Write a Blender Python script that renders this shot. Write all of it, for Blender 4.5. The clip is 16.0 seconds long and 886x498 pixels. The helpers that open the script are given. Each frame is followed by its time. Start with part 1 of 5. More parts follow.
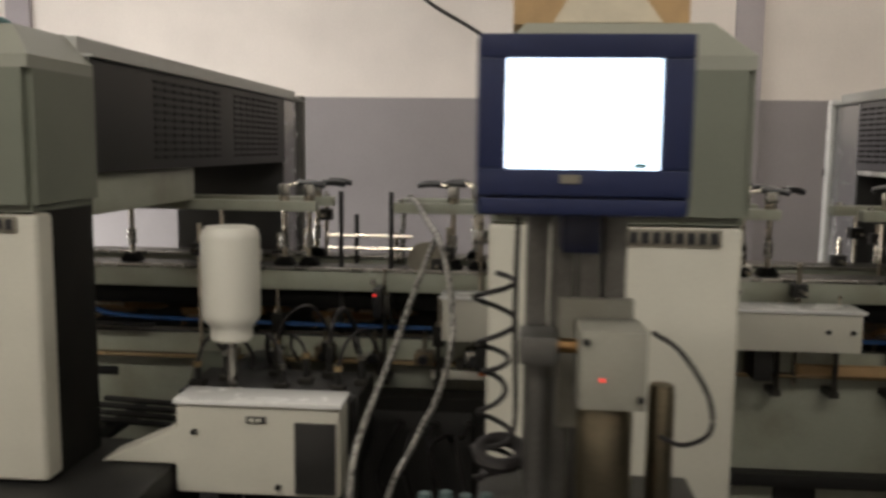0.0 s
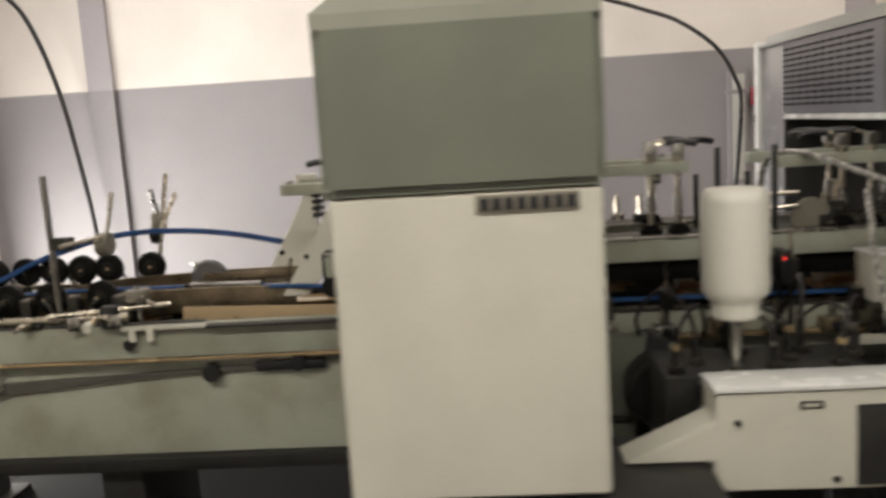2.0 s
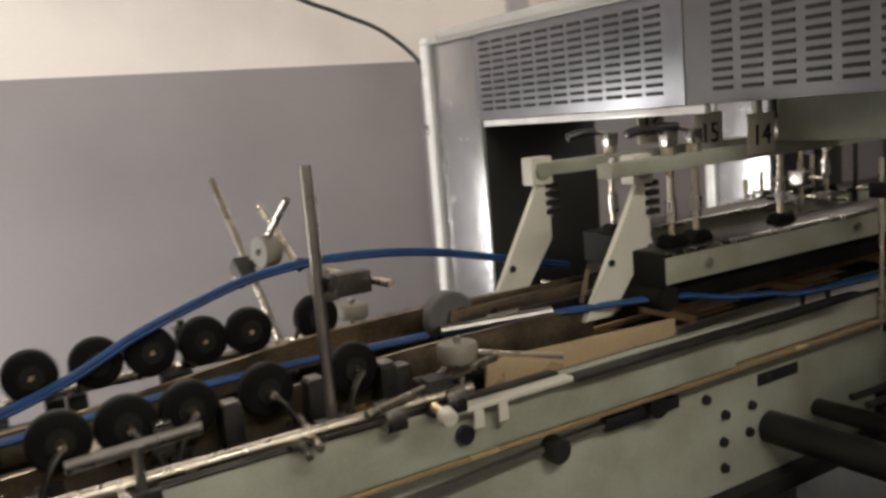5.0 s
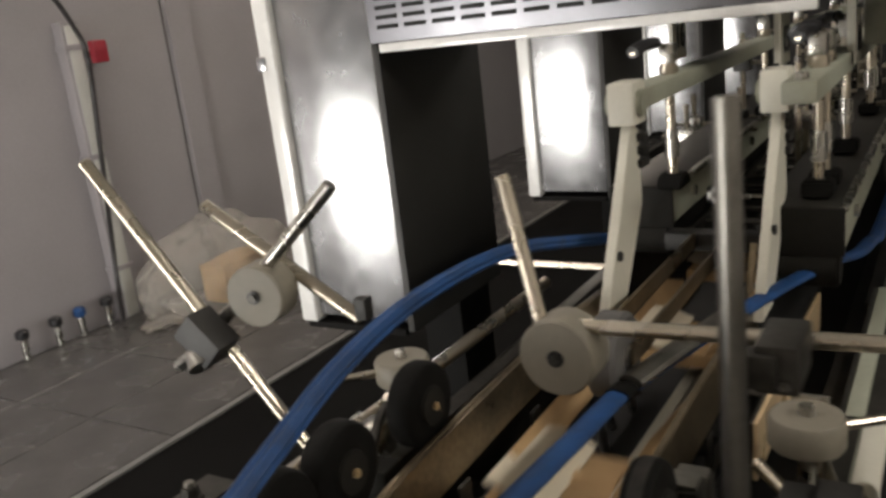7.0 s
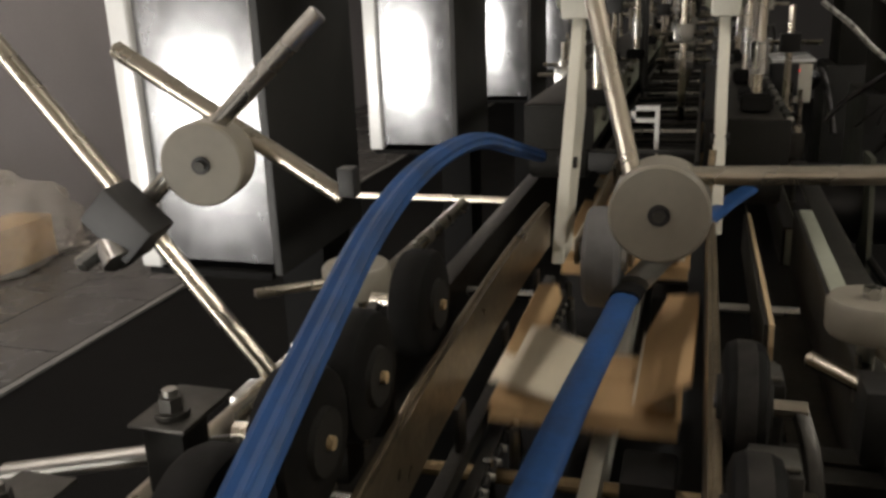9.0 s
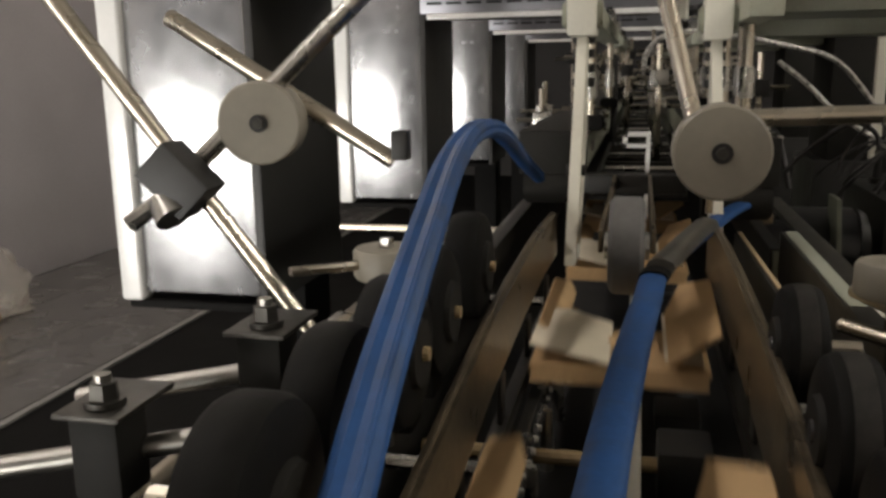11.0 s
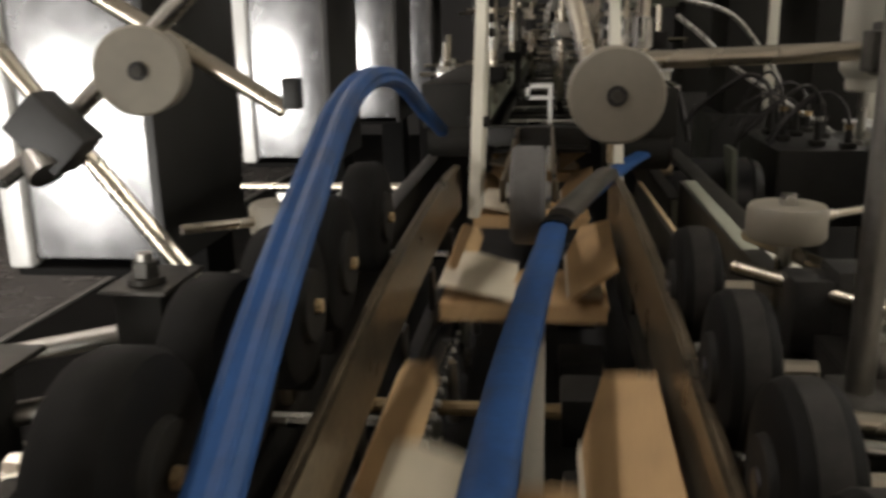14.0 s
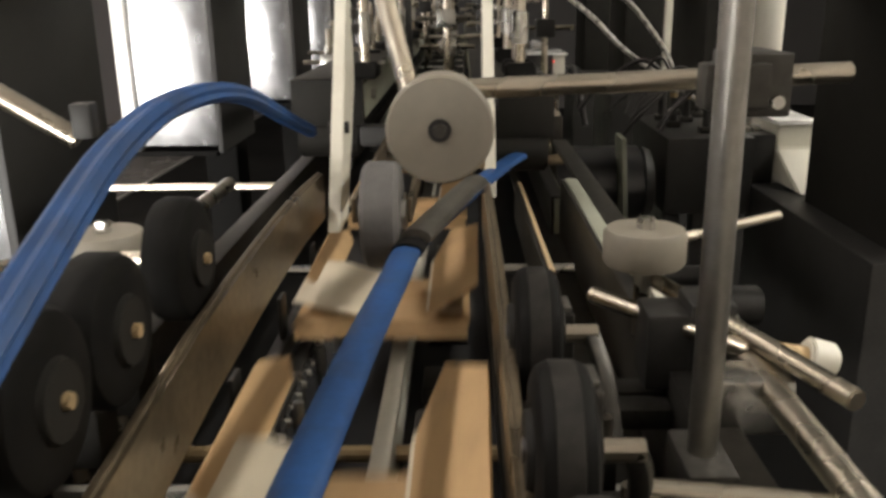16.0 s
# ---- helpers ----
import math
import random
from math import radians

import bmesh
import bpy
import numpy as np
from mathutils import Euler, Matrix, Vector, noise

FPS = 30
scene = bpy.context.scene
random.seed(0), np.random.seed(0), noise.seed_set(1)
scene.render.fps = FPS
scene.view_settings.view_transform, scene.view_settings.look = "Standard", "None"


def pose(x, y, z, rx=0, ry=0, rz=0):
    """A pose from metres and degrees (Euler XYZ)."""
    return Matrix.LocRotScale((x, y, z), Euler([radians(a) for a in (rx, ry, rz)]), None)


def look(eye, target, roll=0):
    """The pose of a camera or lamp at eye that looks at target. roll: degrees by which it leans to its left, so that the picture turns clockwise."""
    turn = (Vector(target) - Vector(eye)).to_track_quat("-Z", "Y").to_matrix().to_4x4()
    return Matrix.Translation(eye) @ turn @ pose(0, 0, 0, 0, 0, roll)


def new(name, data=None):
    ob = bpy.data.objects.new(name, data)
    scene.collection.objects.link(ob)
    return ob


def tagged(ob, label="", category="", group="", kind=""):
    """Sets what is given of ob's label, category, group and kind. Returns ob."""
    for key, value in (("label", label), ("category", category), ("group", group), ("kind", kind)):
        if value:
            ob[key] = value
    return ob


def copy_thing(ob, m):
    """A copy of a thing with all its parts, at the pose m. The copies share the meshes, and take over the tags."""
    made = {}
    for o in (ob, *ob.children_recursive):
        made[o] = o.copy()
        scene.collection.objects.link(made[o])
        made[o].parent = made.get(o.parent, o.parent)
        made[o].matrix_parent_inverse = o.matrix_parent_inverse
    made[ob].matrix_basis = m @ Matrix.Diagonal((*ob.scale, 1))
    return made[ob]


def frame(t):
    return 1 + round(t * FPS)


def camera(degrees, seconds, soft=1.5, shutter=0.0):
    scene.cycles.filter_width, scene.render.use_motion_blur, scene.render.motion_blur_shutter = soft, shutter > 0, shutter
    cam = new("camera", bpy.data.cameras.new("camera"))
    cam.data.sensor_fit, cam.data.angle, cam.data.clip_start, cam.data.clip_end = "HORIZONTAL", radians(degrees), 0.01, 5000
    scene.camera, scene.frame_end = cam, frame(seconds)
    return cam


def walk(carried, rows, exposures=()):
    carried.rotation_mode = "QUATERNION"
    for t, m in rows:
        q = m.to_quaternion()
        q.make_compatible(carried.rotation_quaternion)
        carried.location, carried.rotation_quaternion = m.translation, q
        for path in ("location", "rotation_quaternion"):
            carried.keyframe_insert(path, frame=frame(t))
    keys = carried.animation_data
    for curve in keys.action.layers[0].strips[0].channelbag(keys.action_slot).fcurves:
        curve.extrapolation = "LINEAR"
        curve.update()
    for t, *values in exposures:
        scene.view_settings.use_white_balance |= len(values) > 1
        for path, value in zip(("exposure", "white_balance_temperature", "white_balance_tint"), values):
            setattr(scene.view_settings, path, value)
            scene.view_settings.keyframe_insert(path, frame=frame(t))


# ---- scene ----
cam = camera(55.2, 16.0, soft=3.0, shutter=0.5)
PATH = [
    (0, (0.737, -1.251, 1.506), (0.572, 0.728, 1.267), 0.7),
    (0.5, (0.536, -1.249, 1.513), (0.37, 0.728, 1.26), -0.1),
    (1, (0.351, -1.232, 1.497), (0.186, 0.742, 1.217), -1.5),
    (1.5, (0.141, -1.213, 1.508), (-0.005, 0.76, 1.217), -2.2),
    (2, (-0.139, -1.128, 1.492), (-0.276, 0.845, 1.194), -3.6),
    (2.5, (-0.47, -1.088, 1.471), (-0.544, 0.89, 1.183), -4.2),
    (3, (-0.758, -1.03, 1.483), (-0.755, 0.948, 1.184), -3.9),
    (3.5, (-1.012, -0.896, 1.498), (-0.918, 1.082, 1.214), -5.3),
    (4, (-1.292, -0.727, 1.487), (-0.931, 1.223, 1.229), -3.9),
    (4.5, (-1.507, -0.52, 1.47), (-0.797, 1.33, 1.198), -3.8),
    (7, (-1.57, 0.592, 1.477), (0.064, 1.623, 0.959), -6.8),
    (7.5, (-1.547, 0.683, 1.46), (0.141, 1.607, 0.912), -4.8),
    (8, (-1.534, 0.736, 1.414), (0.229, 1.491, 0.848), -3.4),
    (8.5, (-1.528, 0.776, 1.375), (0.279, 1.41, 0.801), -2.4),
    (9, (-1.538, 0.797, 1.372), (0.288, 1.362, 0.781), -2.2),
    (11.5, (-1.589, 0.866, 1.29), (0.316, 1.301, 0.898), -0.9),
    (12, (-1.591, 0.868, 1.289), (0.314, 1.297, 0.857), -1.0),
    (12.5, (-1.594, 0.871, 1.288), (0.31, 1.297, 0.848), -0.9),
    (13, (-1.594, 0.87, 1.288), (0.304, 1.3, 0.826), -1.1),
    (13.5, (-1.587, 0.866, 1.287), (0.311, 1.263, 0.8), -1.2),
    (14, (-1.572, 0.853, 1.291), (0.348, 1.093, 0.786), -1.1),
    (14.5, (-1.55, 0.841, 1.294), (0.373, 0.952, 0.758), -0.8),
    (15, (-1.534, 0.831, 1.301), (0.39, 0.895, 0.758), -0.9),
    (15.5, (-1.533, 0.829, 1.304), (0.388, 0.875, 0.75), -1.0),
    (16, (-1.507, 0.804, 1.315), (0.41, 0.852, 0.747), -0.9),
]
walk(cam, [(t, look(eye, target, roll)) for t, eye, target, roll in PATH],
     exposures=[(0.0, -0.42), (0.5, -0.42), (1.0, -0.25), (1.5, 0.0), (2.5, 0.05), (3.5, -0.1), (4.5, -0.1), (7.0, -0.1), (8.0, -0.2), (8.5, -0.2), (9.0, -0.1), (13.0, -0.05), (14.0, 0.0), (14.5, 0.4), (15.0, 0.62), (16.0, 0.75)])

# ---- world and light ----
world = bpy.data.worlds.new("sky")
scene.world = world
world.use_nodes = True
wn = world.node_tree.nodes
sky = wn.new("ShaderNodeTexSky")
sky.sky_type = "NISHITA"
sky.sun_disc = False
sky.sun_elevation, sky.sun_rotation = radians(48), radians(285)
world.node_tree.links.new(sky.outputs[0], wn["Background"].inputs[0])
wn["Background"].inputs[1].default_value = 0.12


def sun_lamp():
    data = bpy.data.lights.new("sun", "SUN")
    data.energy, data.angle, data.color = 4.5, radians(0.5), (1.0, 0.95, 0.88)
    ob = new("sun", data)
    ob.matrix_world = look((-11, 6.5, 8), (-4.2, 3.2, 0))


def area_lamp(name, eye, target, sx, sy, watts, color):
    data = bpy.data.lights.new(name, "AREA")
    data.shape, data.size, data.size_y, data.energy, data.color = "RECTANGLE", sx, sy, watts, color
    ob = new(name, data)
    ob.matrix_world = look(eye, target)


sun_lamp()
area_lamp("doorway_daylight", (-3.78, 3.15, 0.445), (0, 3.0, 0.445), 2.2, 0.88, 168, (1.0, 0.97, 0.91))
area_lamp("unseen_tube_light", (-1.2, -2.2, 3.55), (-1.2, -1.6, 0), 3.2, 0.25, 88, (1.0, 0.94, 0.84))
# extra aisle lamp, added to brighten the plates on the right
area_lamp("unseen_tube_light", (2.9, -2.2, 3.55), (2.9, -1.6, 0), 3.2, 0.25, 70, (1.0, 0.94, 0.84))
area_lamp("unseen_tube_light", (2.8, 2.8, 3.55), (2.8, 3.6, 0), 3.2, 0.25, 46, (1.0, 0.87, 0.74))
area_lamp("unseen_tube_light", (-1.6, 2.8, 3.55), (-1.6, 3.6, 0), 3.2, 0.25, 54, (1.0, 0.91, 0.86))

# ---- materials ----


def material(name, color, rough=0.5, metal=0.0, var=0.12, scale=14.0, bump=0.06, grain=180.0, stain=None, coat=0.0, emit=0.0, spec=0.5, spread=1.0):
    """A painted, metal, rubber or paper surface with variation at two scales."""
    m = bpy.data.materials.new(name)
    m.use_nodes = True
    nt = m.node_tree
    b = nt.nodes["Principled BSDF"]
    tc = nt.nodes.new("ShaderNodeTexCoord")
    big = nt.nodes.new("ShaderNodeTexNoise")
    big.inputs["Scale"].default_value, big.inputs["Detail"].default_value = scale, 6
    fine = nt.nodes.new("ShaderNodeTexNoise")
    fine.inputs["Scale"].default_value, fine.inputs["Detail"].default_value = grain, 4
    nt.links.new(tc.outputs["Object"], big.inputs["Vector"])
    nt.links.new(tc.outputs["Object"], fine.inputs["Vector"])
    ramp = nt.nodes.new("ShaderNodeValToRGB")
    dark = stain or tuple(c * (1 - 2.2 * var) for c in color)
    ramp.color_ramp.elements[0].position, ramp.color_ramp.elements[0].color = 0.30, (*dark, 1)
    ramp.color_ramp.elements[1].position, ramp.color_ramp.elements[1].color = 0.58, (*color, 1)
    nt.links.new(big.outputs["Fac"], ramp.inputs["Fac"])
    mix = nt.nodes.new("ShaderNodeMix")
    mix.data_type, mix.blend_type = "RGBA", "MULTIPLY"
    mix.inputs["Factor"].default_value = min(1.0, var * 2.5)
    nt.links.new(ramp.outputs["Color"], mix.inputs["A"])
    nt.links.new(fine.outputs["Fac"], mix.inputs["B"])
    nt.links.new(mix.outputs["Result"], b.inputs["Base Color"])
    b.inputs["Metallic"].default_value = metal
    rr = nt.nodes.new("ShaderNodeMapRange")
    rr.inputs["To Min"].default_value, rr.inputs["To Max"].default_value = max(0.03, rough - 0.12 * spread), min(1.0, rough + 0.14 * spread)
    nt.links.new(big.outputs["Fac"], rr.inputs["Value"])
    nt.links.new(rr.outputs["Result"], b.inputs["Roughness"])
    b.inputs["Coat Weight"].default_value = coat
    b.inputs["Specular IOR Level"].default_value = spec
    bp = nt.nodes.new("ShaderNodeBump")
    bp.inputs["Strength"].default_value, bp.inputs["Distance"].default_value = bump, 0.002
    nt.links.new(fine.outputs["Fac"], bp.inputs["Height"])
    nt.links.new(bp.outputs["Normal"], b.inputs["Normal"])
    if emit:
        b.inputs["Emission Color"].default_value = (*color, 1)
        b.inputs["Emission Strength"].default_value = emit
    return m


WALL_WHITE = material("white_wall_paint", (0.80, 0.75, 0.70), 0.85, var=0.05, scale=1.6, grain=60)
WALL_GREY = material("grey_wall_paint", (0.30, 0.28, 0.29), 0.7, var=0.06, scale=1.3, grain=60)
# end wall tone carries the darkness of the hall behind the line
WALL_UNLIT = material("unlit_wall_tone", (0.05, 0.048, 0.048), 0.8, var=0.08, scale=1.3, grain=60)
# plinth colour holds the deep shade under the legs
PLINTH = material("shade_dark_plinth", (0.010, 0.0095, 0.009), 0.7, var=0.12, scale=5, spec=0.1)
EDGELINE = material("dark_edge_tone", (0.09, 0.085, 0.08), 0.5, var=0.06)
ROLLERGREY = material("dark_grey_rubber", (0.125, 0.12, 0.115), 0.6, var=0.12, scale=25)
POSTSTEEL = material("matt_grey_steel", (0.33, 0.318, 0.29), 0.36, metal=1.0, var=0.12, scale=20)
DARKALU = material("dark_aluminium", (0.22, 0.215, 0.20), 0.42, metal=0.8, var=0.15, scale=9)
BOXGREY = material("olive_grey_enamel", (0.33, 0.32, 0.27), 0.4, var=0.08, scale=9)
BRONZE = material("bronze_canister", (0.34, 0.29, 0.20), 0.32, metal=0.9, var=0.15, scale=14)
# floor colour lowered to near-black, with the shade around the machine in it
CONCRETE = material("shade_dark_floor", (0.007, 0.0068, 0.0065), 0.75, spec=0.1, var=0.2, scale=2.5, grain=90)
TILE = material("dark_grey_floor_tile", (0.12, 0.115, 0.11), 0.24, var=0.12, scale=4, grain=120)
PILASTER = material("lilac_grey_trunking_paint", (0.40, 0.37, 0.385), 0.7, var=0.05, scale=1.3, grain=60)
JOINT = material("tile_joint", (0.03, 0.03, 0.03), 0.9)
NOSING = material("pale_edge_trim", (0.22, 0.215, 0.205), 0.45)
YARD = material("sunlit_yard_concrete", (0.5, 0.48, 0.45), 0.9, var=0.1, scale=1.2)
CEILING = material("ceiling_paint", (0.7, 0.68, 0.64), 0.9, var=0.05, scale=1.5)
CREAM = material("cream_white_powder_coat", (0.66, 0.64, 0.55), 0.42, var=0.05, scale=5, bump=0.04)
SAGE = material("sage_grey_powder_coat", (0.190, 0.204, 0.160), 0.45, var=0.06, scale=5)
# lit copy of SAGE for slopes that face the ceiling
LITSAGE = material("lit_sage_cover", (0.33, 0.335, 0.28), 0.5, var=0.05, scale=5)
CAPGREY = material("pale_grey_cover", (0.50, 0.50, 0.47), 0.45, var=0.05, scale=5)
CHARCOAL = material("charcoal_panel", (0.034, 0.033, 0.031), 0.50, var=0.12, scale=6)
LEGGREY = material("satin_grey_leg_panel", (0.42, 0.42, 0.43), 0.24, metal=0.85, var=0.05, scale=26, bump=0.03, grain=140, spread=0.7)
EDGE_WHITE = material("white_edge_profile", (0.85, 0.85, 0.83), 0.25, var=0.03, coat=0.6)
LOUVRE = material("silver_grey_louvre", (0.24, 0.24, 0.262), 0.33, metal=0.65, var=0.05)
# shaded copy of the louvre metal, for the half that reflects less light
LOUVRESHADED = material("shaded_grey_louvre", (0.125, 0.122, 0.125), 0.45, metal=0.3, var=0.06)
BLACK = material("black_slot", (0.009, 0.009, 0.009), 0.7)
PALEGREEN = material("pale_green_machine_paint", (0.42, 0.44, 0.355), 0.45, var=0.09, scale=7, stain=(0.30, 0.30, 0.23))
STEEL = material("brushed_steel", (0.55, 0.54, 0.50), 0.26, metal=1.0, var=0.10, scale=20)
CHROME = material("chrome_rod", (0.56, 0.51, 0.42), 0.27, metal=1.0, var=0.05, scale=25)
BRASSY = material("warm_polished_plate", (0.58, 0.43, 0.24), 0.24, metal=0.45, var=0.12, scale=9)
# golden reflection painted as base colour; the surface itself hardly mirrors
WARMPLATE = material("warm_reflection_plate", (0.70, 0.53, 0.32), 0.28, metal=0.25, var=0.08, scale=9)
# steel whose base colour holds the brown reflection of the boards
KRAFTSTEEL = material("kraft_tinted_steel", (0.38, 0.305, 0.205), 0.30, metal=0.85, var=0.24, scale=16)
OLIVE = material("dull_olive_belt", (0.105, 0.10, 0.082), 0.7, var=0.15, scale=12)
RUBBER = material("black_rubber", (0.010, 0.0095, 0.0085), 0.62, var=0.2, scale=30, spec=0.1)
TREAD = material("lit_grey_tread", (0.032, 0.029, 0.025), 0.55, var=0.3, scale=60, spec=0.25)
BLACKPLASTIC = material("black_plastic", (0.016, 0.016, 0.018), 0.35, var=0.1)
BLUE = material("blue_polyurethane", (0.017, 0.074, 0.23), 0.52, var=0.14, scale=34, stain=(0.014, 0.048, 0.14), spec=0.32)
GREYDISC = material("grey_nylon", (0.23, 0.208, 0.165), 0.5, var=0.06, scale=25)
KRAFT = material("brown_kraft_board", (0.58, 0.385, 0.19), 0.75, var=0.10, scale=22, grain=300)
PAPER = material("white_board_face", (0.74, 0.66, 0.51), 0.65, var=0.06, scale=22)
BOTTLE = material("translucent_white_bottle", (0.72, 0.70, 0.62), 0.38, var=0.03, scale=8)
BLUEBEZEL = material("dark_blue_bezel", (0.010, 0.018, 0.07), 0.4, var=0.06)
SCREEN = material("lit_screen", (0.70, 0.84, 1.0), 0.2, var=0.0, emit=4.5)
LEDRED = material("red_indicator", (1.0, 0.04, 0.03), 0.3, var=0.0, emit=1.2)
ORANGE = material("orange_plastic", (0.75, 0.16, 0.02), 0.4, var=0.04)
RED = material("red_plastic", (0.30, 0.025, 0.04), 0.4, var=0.05)
TEAL = material("teal_cloth", (0.30, 0.56, 0.60), 0.9, var=0.2, scale=40)
VALVE = material("dull_teal_plastic", (0.09, 0.14, 0.14), 0.5, var=0.15, scale=40)
BRAID = material("braided_steel_hose", (0.75, 0.72, 0.66), 0.35, metal=0.3, var=0.3, scale=95, stain=(0.05, 0.05, 0.05))
CABLE = material("black_cable", (0.02, 0.017, 0.017), 0.4)
INK = material("dark_lettering", (0.02, 0.02, 0.022), 0.6)
FILM = material("clear_plastic_bag", (0.92, 0.88, 0.82), 0.16, var=0.03, scale=9, bump=0.5, grain=25)
GUNMETAL = material("gunmetal_base", (0.038, 0.037, 0.035), 0.45, metal=0.3, var=0.15, spec=0.35)
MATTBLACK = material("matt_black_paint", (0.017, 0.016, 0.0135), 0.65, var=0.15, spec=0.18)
DARKSTEEL = material("plain_dark_steel", (0.09, 0.085, 0.075), 0.42, metal=0.7, var=0.25, scale=18)
TUBE = material("lamp_tube", (1.0, 0.95, 0.88), 0.4, var=0.0, emit=6.0)
COPPER = material("copper_fitting", (0.55, 0.33, 0.15), 0.3, metal=1.0)

FILM.node_tree.nodes["Principled BSDF"].inputs["Transmission Weight"].default_value = 0.82
FILM.node_tree.nodes["Principled BSDF"].inputs["IOR"].default_value = 1.08

# ---- mesh helpers ----


def bm_box(x0, x1, y0, y1, z0, z1, bevel=0.0, seg=2):
    bm = bmesh.new()
    bmesh.ops.create_cube(bm, size=1)
    bmesh.ops.scale(bm, vec=(abs(x1 - x0), abs(y1 - y0), abs(z1 - z0)), verts=bm.verts)
    bmesh.ops.translate(bm, vec=((x0 + x1) / 2, (y0 + y1) / 2, (z0 + z1) / 2), verts=bm.verts)
    if bevel:
        bmesh.ops.bevel(bm, geom=bm.edges[:], offset=bevel, segments=seg, affect="EDGES", profile=0.6)
    return bm


def axis_matrix(a, b):
    a, b = Vector(a), Vector(b)
    turn = (b - a).to_track_quat("Z", "Y").to_matrix().to_4x4()
    return Matrix.Translation((a + b) / 2) @ turn, (b - a).length


def bm_rod(a, b, r, r2=None, seg=20, bevel=0.0):
    m, length = axis_matrix(a, b)
    bm = bmesh.new()
    bmesh.ops.create_cone(bm, cap_ends=True, segments=seg, radius1=r, radius2=r if r2 is None else r2, depth=length)
    if bevel:
        rims = [e for e in bm.edges if any(len(f.verts) > 4 for f in e.link_faces)]
        bmesh.ops.bevel(bm, geom=rims, offset=bevel, segments=2, affect="EDGES")
    bmesh.ops.transform(bm, matrix=m, verts=bm.verts)
    return bm


def bm_lathe(profile, centre, way="Z", seg=28):
    """A turned shape: profile of (radius, height) about an axis through centre."""
    bm = bmesh.new()
    rings = []
    for r, h in profile:
        rings.append([bm.verts.new((r * math.cos(2 * math.pi * k / seg), r * math.sin(2 * math.pi * k / seg), h)) for k in range(seg)])
    for lo, hi in zip(rings, rings[1:]):
        for k in range(seg):
            bm.faces.new((lo[k], lo[(k + 1) % seg], hi[(k + 1) % seg], hi[k]))
    bm.faces.new(rings[0][::-1])
    bm.faces.new(rings[-1])
    turn = {"Z": Matrix.Identity(4), "X": pose(0, 0, 0, 0, 90, 0), "Y": pose(0, 0, 0, -90, 0, 0)}[way]
    bmesh.ops.transform(bm, matrix=Matrix.Translation(centre) @ turn, verts=bm.verts)
    return bm


def smooth_path(points, per=8):
    """Points along a smooth curve through the given ones."""
    p = [Vector(q) for q in points]
    p = [p[0] * 2 - p[1]] + p + [p[-1] * 2 - p[-2]]
    out = []
    for k in range(1, len(p) - 2):
        a, b, c, d = p[k - 1:k + 3]
        for s in range(per):
            u = s / per
            out.append(0.5 * (2 * b + (c - a) * u + (2 * a - 5 * b + 4 * c - d) * u * u + (3 * b - a - 3 * c + d) * u ** 3))
    return out + [p[-2]]


def bm_tube(points, rw, rh=None, seg=12, per=8, ridge=0.0):
    """A tube or band of half-width rw and half-height rh along a smooth curve."""
    rh = rw if rh is None else rh
    line = smooth_path(points, per)
    bm = bmesh.new()
    rings = []
    for k, q in enumerate(line):
        way = (line[min(k + 1, len(line) - 1)] - line[max(k - 1, 0)]).normalized()
        side = way.cross(Vector((0, 0, 1)))
        side = side.normalized() if side.length > 0.05 else Vector((1, 0, 0))
        up = side.cross(way).normalized()
        ring = []
        for s in range(seg):
            a = 2 * math.pi * s / seg
            g = 1 - ridge * (1 if s in (seg // 4, seg // 4 + 4) else 0)
            ring.append(bm.verts.new(q + side * rw * math.cos(a) * g + up * rh * math.sin(a) * g))
        rings.append(ring)
    for lo, hi in zip(rings, rings[1:]):
        for s in range(seg):
            bm.faces.new((lo[s], lo[(s + 1) % seg], hi[(s + 1) % seg], hi[s]))
    bm.faces.new(rings[0][::-1])
    bm.faces.new(rings[-1])
    return bm


def bm_prism(outline, y0, y1, bevel=0.0):
    """An outline in x and z, drawn out from y0 to y1."""
    bm = bmesh.new()
    face = bm.faces.new([bm.verts.new((x, y0, z)) for x, z in outline])
    grown = bmesh.ops.extrude_face_region(bm, geom=[face])
    bmesh.ops.translate(bm, vec=(0, y1 - y0, 0), verts=[v for v in grown["geom"] if isinstance(v, bmesh.types.BMVert)])
    bmesh.ops.recalc_face_normals(bm, faces=bm.faces[:])
    if bevel:
        bmesh.ops.bevel(bm, geom=bm.edges[:], offset=bevel, segments=2, affect="EDGES")
    return bm


def joined(*parts):
    bm = bmesh.new()
    for p in parts:
        me = bpy.data.meshes.new("piece")
        p.to_mesh(me)
        p.free()
        bm.from_mesh(me)
        bpy.data.meshes.remove(me)
    return bm


def mesh_of(name, bm, mat, smooth=True):
    me = bpy.data.meshes.new(name)
    bmesh.ops.recalc_face_normals(bm, faces=bm.faces[:])
    bm.to_mesh(me)
    bm.free()
    me.materials.append(mat)
    if smooth:
        for poly in me.polygons:
            poly.use_smooth = True
        me.set_sharp_from_angle(angle=radians(35))
    return me


def part(name, bm, mat, parent=None, label="", smooth=True):
    ob = new(name, mesh_of(name, bm, mat, smooth))
    ob.parent = parent
    if label:
        tagged(ob, label)
    return ob


def thing(name, label, category, group="", at=(0, 0, 0)):
    ob = new(name)
    ob.empty_display_size = 0.02
    ob.location = at
    return tagged(ob, label, category, group)


def setting(name, bm, mat, label, category):
    return tagged(part(name, bm, mat, None, smooth=False), label, category, kind="structure")


